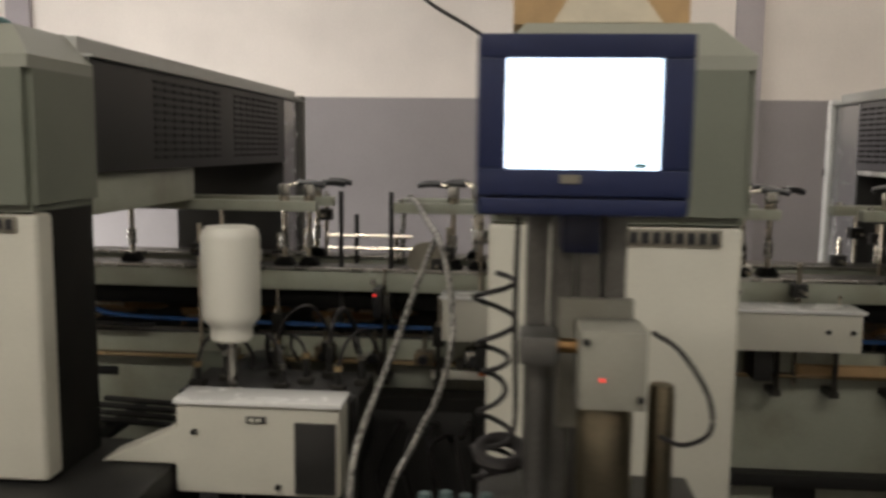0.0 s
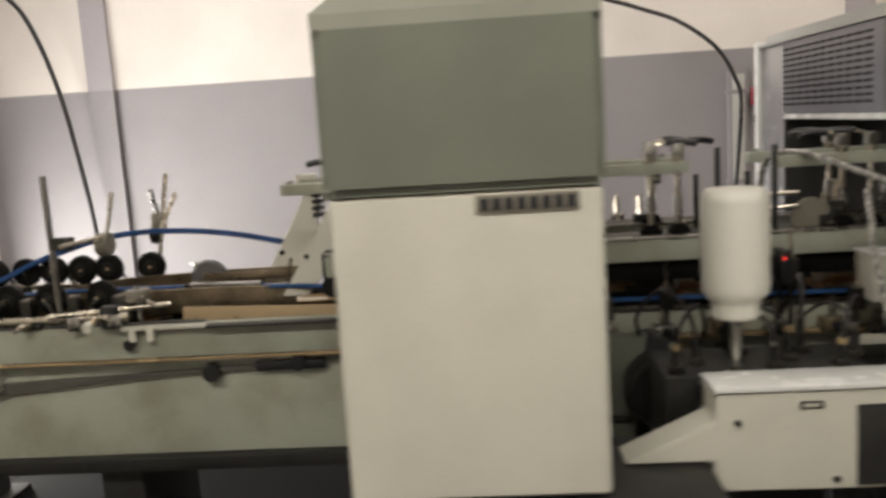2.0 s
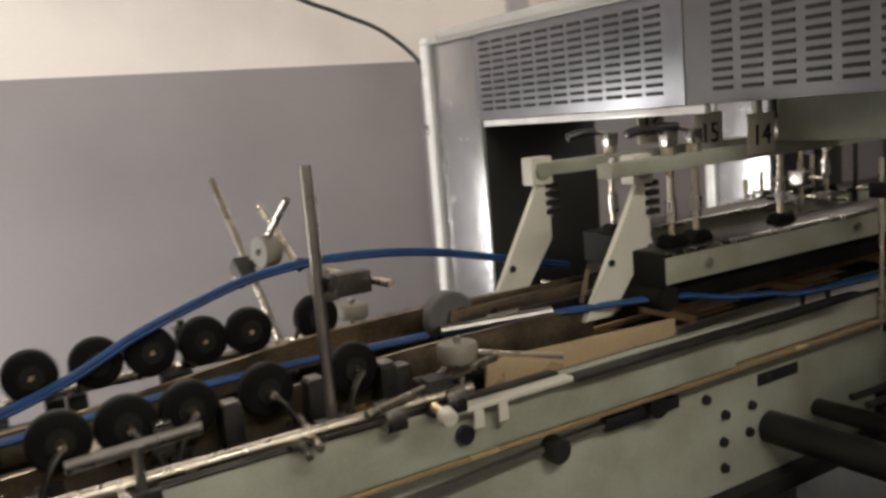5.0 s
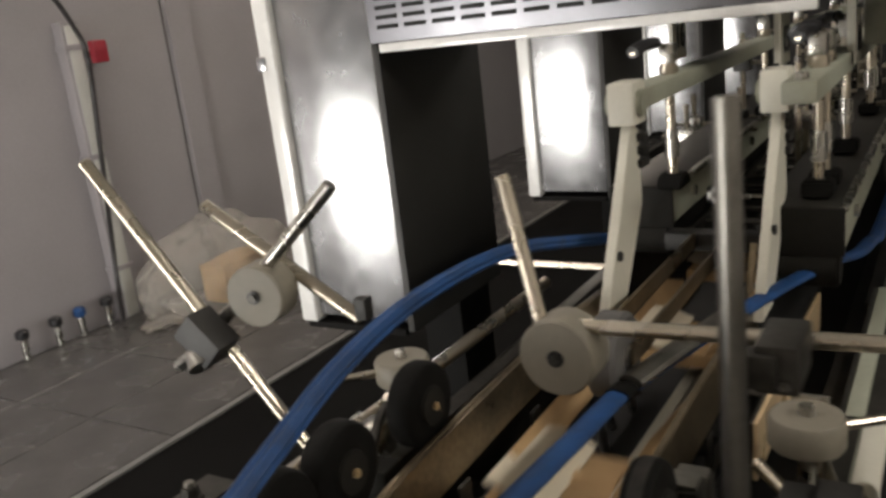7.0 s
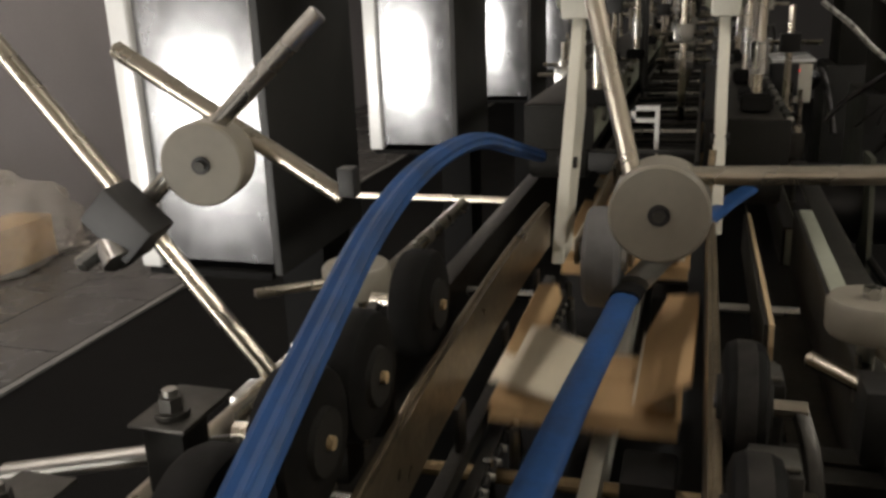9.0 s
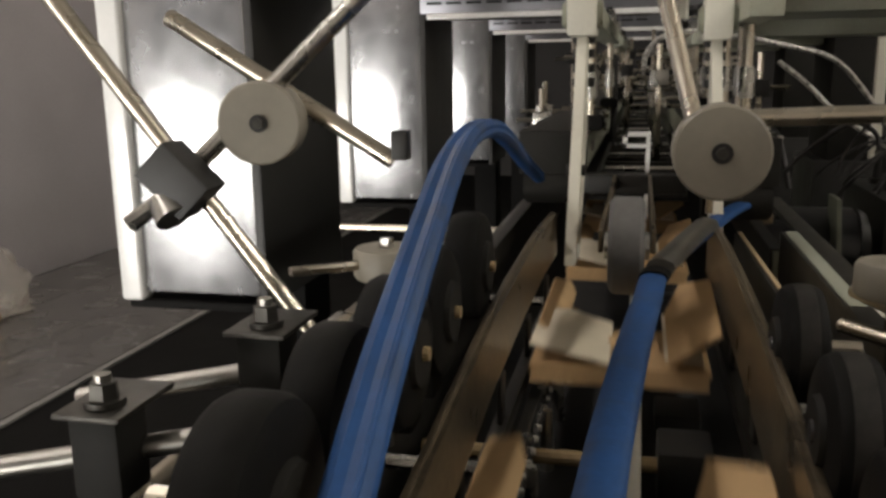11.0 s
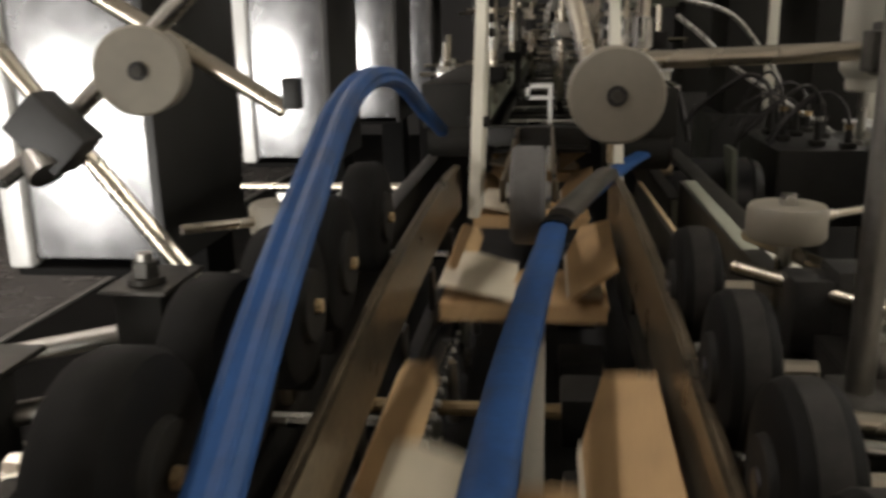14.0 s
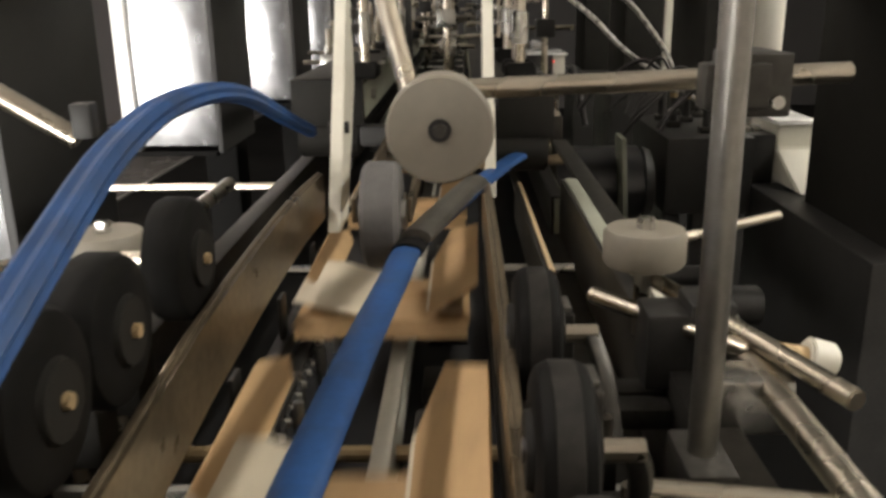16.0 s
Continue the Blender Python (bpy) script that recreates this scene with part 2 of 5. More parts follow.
def lettering(text, height, m, mat, parent):
    cu = bpy.data.curves.new("lettering", "FONT")
    cu.body, cu.size, cu.extrude, cu.align_x, cu.align_y = text, height / 0.7, 0.0008, "CENTER", "CENTER"
    tmp = bpy.data.objects.new("tmp", cu)
    scene.collection.objects.link(tmp)
    me = bpy.data.meshes.new_from_object(tmp.evaluated_get(bpy.context.evaluated_depsgraph_get()))
    bpy.data.objects.remove(tmp)
    me.materials.clear()
    me.materials.append(mat)
    ob = new("lettering", me)
    ob.parent, ob.matrix_local = parent, m
    return ob


# ---- the hall ----
WY, BAND = 4.8, 1.85
setting("floor", bm_box(-3.8, 9, -4, WY + 0.1, -0.2, 0), CONCRETE, "workshop floor around the machine, coloured near-black for its shade", "floor")
setting("ground", bm_box(-60, -3.8, -40, 40, -0.3, -0.02), YARD, "sunlit pale concrete yard outside the doorway", "ground")
north = setting("wall_north", bm_box(-3.8, 9, WY, WY + 0.2, BAND, 4), WALL_WHITE, "white upper wall behind the machine line", "wall")
part("dado", bm_box(-3.8, 9, WY - 0.003, WY + 0.2, 0, BAND), WALL_GREY, north, "grey-painted lower wall band", smooth=False)
setting("wall_south", bm_box(-3.8, 9, -4.2, -4, 0, 4), WALL_WHITE, "plain white wall behind the aisle", "wall")
setting("wall_east", bm_box(9, 9.2, -4.2, WY + 0.2, 0, 4), WALL_UNLIT, "plain end wall of the hall, coloured dark for the unlit depth", "wall")
west = setting("wall_west", joined(bm_box(-4.0, -3.8, -4.2, 2.0, 0, 4), bm_box(-4.0, -3.8, 4.3, WY + 0.2, 0, 4), bm_box(-4.0, -3.8, 2.0, 4.3, 2.6, 4)),
               WALL_WHITE, "white end wall with a half-raised roller shutter", "wall")
part("door_frame", joined(bm_box(-4.02, -3.77, 1.94, 2.0, 0, 2.66), bm_box(-4.02, -3.77, 4.3, 4.36, 0, 2.66), bm_box(-4.02, -3.77, 2.0, 4.3, 2.6, 2.66)), LEGGREY, west)
for k in range(17):
    part("shutter_slat", bm_box(-3.93, -3.90, 2.0, 4.3, 0.90 + 0.1 * k, 0.995 + 0.1 * k, 0.008), LOUVRE, west)
setting("ceiling", bm_box(-4.0, 9.2, -4.2, WY + 0.2, 4, 4.2), CEILING, "plain pale ceiling of the hall", "ceiling")
for k, (x0, x1) in enumerate(((-2.97, -2.79), (2.21, 2.39), (7.4, 7.58))):
    pil = setting("pilaster", bm_box(x0, x1, WY - 0.04, WY - 0.003, BAND, 4), PILASTER, "shallow lilac-grey pilaster on the back wall", "pilaster")
    part("dado", bm_box(x0, x1, WY - 0.043, WY - 0.004, 0, BAND), WALL_GREY, pil, smooth=False)
    # thin dark strips along both sides of the grey band
    for xe in (x0 - 0.012, x1 + 0.002):
        part("edge_line", bm_box(xe, xe + 0.006, WY - 0.010, WY - 0.0045, 0, BAND), EDGELINE, pil, "thin dark line beside the pilaster", smooth=False)


def ceiling_light(x, y):
    lamp = thing("ceiling_light", "long white ceiling tube light, assumed out of view", "lamp", "ceiling lights")
    part("housing", bm_box(x - 1.6, x + 1.6, y - 0.08, y + 0.08, 3.62, 3.70, 0.01), EDGE_WHITE, lamp)
    for dy in (-0.04, 0.04):
        part("tube", bm_rod((x - 1.55, y + dy, 3.605), (x + 1.55, y + dy, 3.605), 0.014, seg=10), TUBE, lamp)
    for dx in (-1.1, 1.1):
        part("hanger", bm_rod((x + dx, y, 3.69), (x + dx, y, 4.0), 0.006, seg=6), STEEL, lamp)


# fixtures stay out of view; the one at x 2.9 goes with the extra lamp
for lx, ly in ((-1.2, -2.2), (2.9, -2.2), (2.8, 2.8), (-1.6, 2.8)):
    ceiling_light(lx, ly)


# ---- gantry units ----
GX = (-0.37, 0.70, 1.77, 2.84)
GW, LEG_Y0, LEG_Y1, GTOP = 0.37, 1.45, 1.691, 1.69


def slot_rows(x, face, y0, y1, z0, z1, rows, cols):
    """The places of the slots of a louvred panel."""
    for i in range(rows):
        for j in range(cols):
            yield (x, y0 + (j + 0.5) * (y1 - y0) / cols, z0 + (i + 0.5) * (z1 - z0) / rows)


SLOT = mesh_of("slot", bm_box(-0.0012, 0.0012, -0.0205, 0.0205, -0.0034, 0.0034), BLACK, False)


def gantry(x0, first):
    x1 = x0 + GW
    g = thing("gantry", "portal unit with cream front panel and sage-grey head over the conveyor", "machine unit", "portal units of the line", (x0, 0, 0))

    def sub(name, bm, mat, label="", parent=None):
        bmesh.ops.translate(bm, vec=(-x0, 0, 0), verts=bm.verts)
        return part(name, bm, mat, parent or g, label)

    panel = sub("front_panel", bm_box(x0, x1, 0, 0.05, 0.961, 1.396, 0.012, 3), CREAM, "cream-white front panel")
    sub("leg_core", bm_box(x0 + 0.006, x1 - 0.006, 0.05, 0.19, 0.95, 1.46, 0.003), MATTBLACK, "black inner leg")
    sub("joint_strip", bm_box(x0 + 0.004, x1 - 0.004, -0.002, 0.18, 1.398, 1.41), SAGE)
    # the head: a box with broad shoulders
    head = bm_box(x0 - 0.004, x1 + 0.004, -0.012, 0.19, 1.41, 1.618, 0.0)
    bmesh.ops.bevel(head, geom=[e for e in head.edges if all(v.co.y < 0 for v in e.verts) and abs(e.verts[0].co.z - e.verts[1].co.z) > 0.1], offset=0.012, segments=2, affect="EDGES")
    cap = bm_box(x0 - 0.003, x1 + 0.003, -0.011, 0.19, 1.618, GTOP, 0.0)
    rims = [e for e in cap.edges if all(v.co.z > 1.65 for v in e.verts) and not all(v.co.y > 0.1 for v in e.verts)]
    bmesh.ops.bevel(cap, geom=rims, offset=0.052, segments=1, affect="EDGES")
    # top light on the head's slope is put into this paler colour
    sub("shoulder_cap", cap, LITSAGE, "sloped shoulder of the head, sage painted paler as lit from above")
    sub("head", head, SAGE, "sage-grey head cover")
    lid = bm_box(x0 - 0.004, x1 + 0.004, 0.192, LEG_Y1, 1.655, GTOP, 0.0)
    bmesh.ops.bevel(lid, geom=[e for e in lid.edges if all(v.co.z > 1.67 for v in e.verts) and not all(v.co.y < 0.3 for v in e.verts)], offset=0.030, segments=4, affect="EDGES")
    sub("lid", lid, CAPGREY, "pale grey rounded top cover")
    # the bridge over the conveyor
    sub("bridge", bm_box(x0 + 0.012, x1 - 0.012, 0.192, LEG_Y0, 1.452, 1.655, 0.003), CHARCOAL, "charcoal bridge")
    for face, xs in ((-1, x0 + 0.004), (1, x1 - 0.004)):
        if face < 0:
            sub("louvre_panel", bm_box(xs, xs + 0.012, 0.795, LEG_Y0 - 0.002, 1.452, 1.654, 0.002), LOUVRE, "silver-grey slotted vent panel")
            # front half of the same panel; its darker reflection is in the colour
            sub("louvre_panel", bm_box(xs, xs + 0.012, 0.192, 0.793, 1.452, 1.654, 0.002), LOUVRESHADED, "same slotted vent panel, painted darker as its shaded half")
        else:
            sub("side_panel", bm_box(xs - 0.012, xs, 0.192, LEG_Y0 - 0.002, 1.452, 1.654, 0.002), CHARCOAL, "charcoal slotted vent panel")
        bays = ((0.84, 1.435, 11), (0.26, 0.74, 8)) if face < 0 else ((0.95, 1.37, 8), (0.45, 0.85, 8))
        slots = []
        for y0, y1, cols in bays:
            slots += list(slot_rows(xs + face * 0.0008, face, y0, y1, 1.470, 1.640, 11, cols))
        for p in slots:
            ob = new("slot", SLOT)
            ob.parent = g
            ob.location = (p[0] - x0, p[1], p[2])
    # the rear leg
    sub("rear_leg", bm_box(x0 + 0.01, x1 - 0.01, LEG_Y0, LEG_Y1 - 0.004, 0.948, 1.654, 0.004), LEGGREY, "satin grey rear leg")
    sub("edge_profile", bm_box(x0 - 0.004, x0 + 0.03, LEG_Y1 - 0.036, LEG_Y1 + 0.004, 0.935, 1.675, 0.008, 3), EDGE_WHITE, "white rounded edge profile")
    # twin of the white profile, its shaded side given as a darker material
    sub("edge_profile", bm_box(x1 - 0.03, x1 + 0.004, LEG_Y1 - 0.036, LEG_Y1 + 0.004, 0.935, 1.675, 0.008, 3), DARKALU, "rounded edge profile, coloured grey as the side turned from daylight")
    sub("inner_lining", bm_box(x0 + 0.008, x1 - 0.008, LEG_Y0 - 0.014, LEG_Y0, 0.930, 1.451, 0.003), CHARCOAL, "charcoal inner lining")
    # added white bar for the light caught by the panel's lower edge
    sub("bridge_edge_glint", bm_box(x0 + 0.002, x0 + 0.020, 0.75, LEG_Y0 - 0.02, 1.436, 1.451, 0.003), EDGE_WHITE, "white strip painting the glint on the bridge's lower edge")
    sub("hinge", bm_box(x0 - 0.008, x0 + 0.004, LEG_Y1 - 0.012, LEG_Y1 + 0.008, 1.425, 1.45, 0.002), LEGGREY)
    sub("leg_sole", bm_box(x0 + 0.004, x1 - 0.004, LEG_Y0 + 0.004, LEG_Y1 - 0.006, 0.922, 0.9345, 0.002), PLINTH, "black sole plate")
    sub("pedestal", bm_box(x0 + 0.21, x1 - 0.03, LEG_Y0 + 0.006, LEG_Y0 + 0.10, 0, 0.9215, 0.006), PLINTH, "slim pedestal, coloured near-black to sink into the shade")
    sub("front_base", bm_box(x0 - 0.01, x1 + (0.16 if first else 0.02), -0.10, 0.24, 0, 0.955, 0.010), GUNMETAL, "gunmetal front plinth")
    # lettering strip on the front, as plain bars
    sub("name_strip", bm_box(x1 - 0.170, x1 - 0.032, -0.0035, 0.001, 1.366, 1.391, 0.001), GREYDISC)
    for k in range(8):
        u = x1 - 0.164 + k * 0.0165
        sub("letter_bar", bm_box(u, u + 0.011, -0.006, -0.003, 1.370, 1.387, 0.001), INK)
    # hanging service box under the bridge
    sub("service_box", bm_box(x0 + 0.14, x1 - 0.02, 0.20, 0.71, 1.375, 1.451, 0.006), PALEGREEN)
    return g


for k, gx in enumerate(GX):
    gantry(gx, k == 0)


def cloth():
    bm = bmesh.new()
    bmesh.ops.create_grid(bm, x_segments=18, y_segments=10, size=0.5)
    for v in bm.verts:
        v.co.x *= 0.22
        v.co.y *= 0.14
        v.co.z = 0.012 * noise.noise(Vector((v.co.x * 30, v.co.y * 30, 1))) + 0.014
    bmesh.ops.solidify(bm, geom=bm.faces[:], thickness=0.004)
    bmesh.ops.translate(bm, vec=(-0.22, 0.07, GTOP), verts=bm.verts)
    ob = part("cloth", bm, TEAL)
    tagged(ob, "crumpled teal cloth lying on the head cover", "cloth")
    tool = thing("spanner", "black spanner lying on the head cover", "tool")
    part("shaft", bm_rod((-0.33, 0.18, GTOP + 0.008), (-0.12, 0.30, GTOP + 0.008), 0.007, seg=8), BLACKPLASTIC, tool)
    part("jaw", bm_box(-0.135, -0.10, 0.285, 0.32, GTOP, GTOP + 0.014, 0.003), BLACKPLASTIC, tool)


cloth()


def carton_on_head():
    c = thing("open_carton", "open brown carton with white paper standing on a head cover", "carton")
    x0, x1, y0, y1, z0 = 0.73, 0.99, 0.06, 0.32, GTOP + 0.001
    part("body", joined(bm_box(x0, x1, y0, y0 + 0.004, z0, z0 + 0.16), bm_box(x0, x1, y1 - 0.004, y1, z0, z0 + 0.16),
                        bm_box(x0, x0 + 0.004, y0 + 0.004, y1 - 0.004, z0, z0 + 0.16), bm_box(x1 - 0.004, x1, y0 + 0.004, y1 - 0.004, z0, z0 + 0.16),
                        bm_box(x0 + 0.004, x1 - 0.004, y0 + 0.004, y1 - 0.004, z0, z0 + 0.004)), KRAFT, c)
    part("paper_sheet", bm_prism([(x0 + 0.06, z0 + 0.002), (x1 - 0.04, z0 + 0.002), (x1 - 0.09, z0 + 0.07), (x0 + 0.10, z0 + 0.07)], y0 - 0.006, y0 - 0.002), PAPER, c, "white paper sheet")


carton_on_head()

# ---- conveyor frame ----


def conveyor_frame():
    f = thing("conveyor_frame", "pale green steel side frames of the conveyor line", "machine frame")
    part("near_plate", bm_box(-2.3, 3.6, 0.690, 0.712, 0.776, 1.000, 0.003), PALEGREEN, f, "pale green side plate with holes")
    part("near_ledge", bm_box(-2.3, 3.6, 0.655, 0.672, 1.002, 1.010, 0.002), BRASSY, f, "worn bright ledge")
    part("ledge_web", bm_box(-2.3, 3.6, 0.673, 0.716, 1.001, 1.009, 0.001), DARKSTEEL, f)
    part("near_upper_plate", bm_box(-2.3, -0.42, 0.655, 0.672, 1.012, 1.088, 0.003), PALEGREEN, f)
    part("flap_strip", bm_box(-0.788, -0.10, 0.630, 0.655, 1.079, 1.086, 0.002), DARKSTEEL, f)
    part("near_upper_plate", bm_box(-0.42, 3.6, 0.668, 0.684, 1.012, 1.060, 0.003), PALEGREEN, f)
    part("far_plate", bm_box(-2.3, 3.6, 1.030, 1.052, 0.776, 1.085, 0.003), DARKSTEEL, f, "dark far side plate")
    # thin dark sheets and caps added to darken the pale plates inside the channel
    part("inner_lining", bm_box(-2.3, -0.424, 0.6725, 0.677, 1.012, 1.0875, 0.001), DARKSTEEL, f, "dark sheet added on the inner face")
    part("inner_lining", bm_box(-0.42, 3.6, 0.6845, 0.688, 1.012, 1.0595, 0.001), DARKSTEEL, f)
    part("top_cap", bm_box(-0.42, 3.6, 0.671, 0.688, 1.0605, 1.0630, 0.001), DARKSTEEL, f)
    part("top_cap", bm_box(-2.3, -0.80, 0.656, 0.677, 1.0885, 1.0915, 0.001), DARKSTEEL, f)
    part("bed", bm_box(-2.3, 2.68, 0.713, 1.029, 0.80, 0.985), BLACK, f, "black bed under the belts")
    part("lower_beam", bm_box(-2.3, 3.6, 0.66, 0.70, 0.745, 0.775, 0.002), GUNMETAL, f)
    for x in (-2.1, -1.05, 0.3, 1.4, 2.5, 3.4):
        part("foot", bm_box(x - 0.05, x + 0.05, 0.70, 1.04, 0, 0.776, 0.006), GUNMETAL, f)
    for x, z in ((-0.414, 0.916), (-0.344, 0.916), (-0.42, 0.868), (-0.352, 0.868), (-0.42, 0.82), (-0.46, 0.955), (-0.30, 0.955)):
        part("bolt", bm_rod((x, 0.691, z), (x, 0.683, z), 0.0095, 0.008, 14), GUNMETAL, f)
    for x in (-1.42, -1.34):
        part("bolt", bm_rod((x, 0.656, 1.052), (x, 0.646, 1.052), 0.011, 0.009, 12), GUNMETAL, f)
    part("slot_hole", bm_box(-0.325, -0.215, 0.687, 0.691, 0.946, 0.968, 0.001), BLACK, f)
    part("stop_block", bm_box(-1.352, -1.292, 0.655, 0.689, 0.945, 0.999, 0.003), CREAM, f)
    part("slot_hole", bm_box(-1.580, -1.512, 0.6875, 0.691, 0.815, 0.862, 0.001), BLACK, f)
    part("slot_hole", bm_box(-1.110, -0.998, 0.6575, 0.661, 0.7475, 0.772, 0.001), BLACK, f)
    # chain cover wedge and rollers on the plate
    part("belt_run", bm_prism([(-2.3, 0.922), (-1.35, 0.957), (-0.95, 0.972), (-0.62, 0.982), (-0.62, 0.976), (-0.95, 0.961), (-1.35, 0.928), (-2.3, 0.908)], 0.676, 0.689), OLIVE, f, "dull olive drive belt run")
    part("tension_pulley", bm_rod((-0.80, 0.66, 0.968), (-0.80, 0.69, 0.968), 0.020, seg=20, bevel=0.003), GUNMETAL, f)
    part("tension_arm", bm_box(-0.70, -0.54, 0.672, 0.689, 0.966, 0.988, 0.004), BLACKPLASTIC, f)
    part("tension_pulley", bm_rod((-0.60, 0.655, 0.985), (-0.60, 0.69, 0.985), 0.018, seg=20, bevel=0.003), BLACKPLASTIC, f)
    part("edge_bolt", bm_rod((-0.97, 0.645, 1.045), (-0.97, 0.656, 1.045), 0.013, seg=14), BLACKPLASTIC, f)
    for y, xa, xb in ((0.640, -2.25, -0.96), (1.075, -2.25, -0.55)):
        part("guide_rail", bm_rod((xa, y, 1.112), (xb, y, 1.112), 0.008, seg=14), CHROME, f, "bright round guide rail")
        for x in (-2.1, -1.75, -1.50, -1.08, -0.99):
            part("rail_bracket", bm_box(x - 0.015, x + 0.015, min(y, 0.86) - 0.004 if y > 0.9 else y - 0.012, y + 0.03 if y < 0.9 else y + 0.012, 1.086, 1.118, 0.003) if y < 0.9
                 else bm_box(x - 0.015, x + 0.015, y - 0.03, y + 0.012, 1.084, 1.118, 0.003), STEEL, f)
    part("cream_bracket", bm_box(-1.505, -1.405, 0.598, 0.618, 1.062, 1.092, 0.003), CREAM, f)
    for x in (-1.50, -1.41):
        part("bracket_lug", bm_box(x - 0.006, x + 0.006, 0.60, 0.64, 1.085, 1.11, 0.002), STEEL, f)
    part("knob", bm_rod((-1.455, 0.595, 1.050), (-1.455, 0.612, 1.050), 0.010, seg=12), BLACKPLASTIC, f)
    part("white_flap", bm_box(-0.985, -0.79, 0.634, 0.655, 1.0805, 1.088, 0.002), CREAM, f, "cream sheet-metal flap")
    for x in (-0.955, -0.915):
        part("flap_tab", bm_box(x - 0.008, x + 0.008, 0.634, 0.638, 1.055, 1.081, 0.001), CREAM, f)
    # long cross shafts below
    for x, r in ((-0.30, 0.030), (-0.16, 0.018)):
        part("cross_roller", bm_rod((x, 0.36, 0.865), (x, 0.69, 0.865), r, seg=22, bevel=0.004), GUNMETAL, f)
    for q in range(4):
        part("thin_shaft", bm_rod((-0.20, 0.50 + 0.03 * q, 0.90 + 0.006 * q), (0.10, 0.50 + 0.03 * q, 0.885 + 0.006 * q), 0.007, seg=8), GUNMETAL, f)
    # bright bars across the line
    part("cross_bar", bm_rod((-0.300, 1.03, 1.055), (-0.300, 1.33, 1.055), 0.006, seg=10), CHROME, f)
    part("centre_strip", bm_box(-2.1, 1.5, 0.852, 0.866, 0.985, 1.030, 0.002), CREAM, f, "cream wear strip along the belt bed")
    for q in range(16):
        x = -1.35 + q * 0.05
        part("bed_fitting", bm_rod((x, 0.925 + 0.01 * (q % 2), 0.985), (x, 0.925 + 0.01 * (q % 2), 1.035), 0.006, 0.004, 8), STEEL, f)
    for q in range(7):
        x = -1.25 + q * 0.13
        part("bed_plate", bm_box(x, x + 0.05, 0.80, 0.84, 0.985, 1.0 + 0.012 * (q % 3), 0.003), GUNMETAL, f)
    part("bed_cross_bar", bm_rod((-0.98, 0.72, 1.01), (-0.98, 1.02, 1.01), 0.006, seg=10), BRASSY, f)
    return f


conveyor_frame()


def guide_plates():
    for y, lab in ((0.946, "far"), (0.784, "near")):
        s = 1 if y > 0.86 else -1
        g = thing("guide_plate", "upright polished steel side guide, tinted with the boards' brown reflection", "guide", "side guides")
        if s > 0:
            top = [(-1.70, 1.100), (-1.40, 1.112), (-1.20, 1.133), (-1.08, 1.145), (-0.92, 1.151), (-0.78, 1.151), (-0.66, 1.145)]
        else:
            top = [(-1.70, 1.098), (-1.40, 1.110), (-1.17, 1.128), (-1.05, 1.137), (-0.92, 1.141), (-0.78, 1.141), (-0.62, 1.135)]
        low = [(x, z - (0.046 if s > 0 else 0.058)) for x, z in top]
        out = low + top[::-1]
        part("plate", bm_prism(out, y, y + s * 0.004), KRAFTSTEEL, g)
        part("top_lip", bm_tube([(x, y + s * 0.005, z) for x, z in top], 0.0025, 0.0018, 8, 5), KRAFTSTEEL, g)
        part("foot_rail", bm_box(-1.70, -0.62, y + s * 0.001, y + s * 0.012, 1.036, 1.050, 0.001), DARKSTEEL, g, "dark foot rail")
        for k in range(7):
            xs = -1.62 + 0.15 * k
            part("web", bm_box(xs, xs + 0.02, y + s * 0.0045, y + s * 0.008, 1.05, 1.085, 0.001), DARKSTEEL, g)
        if s < 0:
            part("wear_plate", bm_prism([(-0.878, 1.056), (-0.48, 1.050), (-0.48, 1.096), (-0.872, 1.108)], y - 0.052, y - 0.048), WARMPLATE, g, "wear plate with a warm reflection put into its colour")
            part("wear_plate_backing", bm_prism([(-0.876, 1.056), (-0.48, 1.050), (-0.48, 1.095), (-0.870, 1.107)], y - 0.0475, y - 0.044), DARKSTEEL, g)
        for x in (-1.45, -1.1, -0.7):
            part("stay", bm_rod((x, y + s * 0.004, 1.055), (x, y + s * 0.09, 1.055), 0.005, seg=8), STEEL, g)


guide_plates()


def chain_run(y):
    """A drive chain with bright pins below the far guide."""
    c = thing("drive_chain", "dark oily drive chain with bright pin heads below the guide", "chain")
    part("chain_rail", bm_box(-1.70, -0.62, y - 0.006, y + 0.004, 1.018, 1.034, 0.001), DARKSTEEL, c)
    pin = mesh_of("chain_pin", bm_rod((0, -0.0065, 0), (0, -0.0125, 0), 0.0038, 0.003, 8), STEEL)
    link = mesh_of("chain_link", bm_box(-0.0085, 0.0085, -0.0098, -0.0064, -0.0055, 0.0055, 0.002, 1), GUNMETAL)
    for k in range(50):
        for name, me, dx in (("chain_pin", pin, 0.0), ("chain_link", link, 0.0105)):
            ob = new(name, me)
            ob.parent = c
            ob.location = (-1.68 + 0.021 * k + dx, y, 1.026)


chain_run(0.940)


def channel_cover():
    """Dark cover with rungs over the middle of the channel, under the portals."""
    c = thing("channel_cover", "oily black ladder-like cover over the middle of the channel", "cover")
    part("plate", bm_box(-0.40, 2.55, 0.793, 0.927, 1.121, 1.127, 0.001), MATTBLACK, c)
    for y in (0.797, 0.923):
        part("side_rail", bm_box(-0.40, 2.55, y - 0.003, y + 0.003, 1.1275, 1.142, 0.001), DARKSTEEL, c)
    for k in range(36):
        x = -0.37 + 0.08 * k
        part("rung", bm_rod((x, 0.8005, 1.135), (x, 0.9195, 1.135), 0.0045, seg=8), DARKSTEEL if k % 3 else STEEL, c)


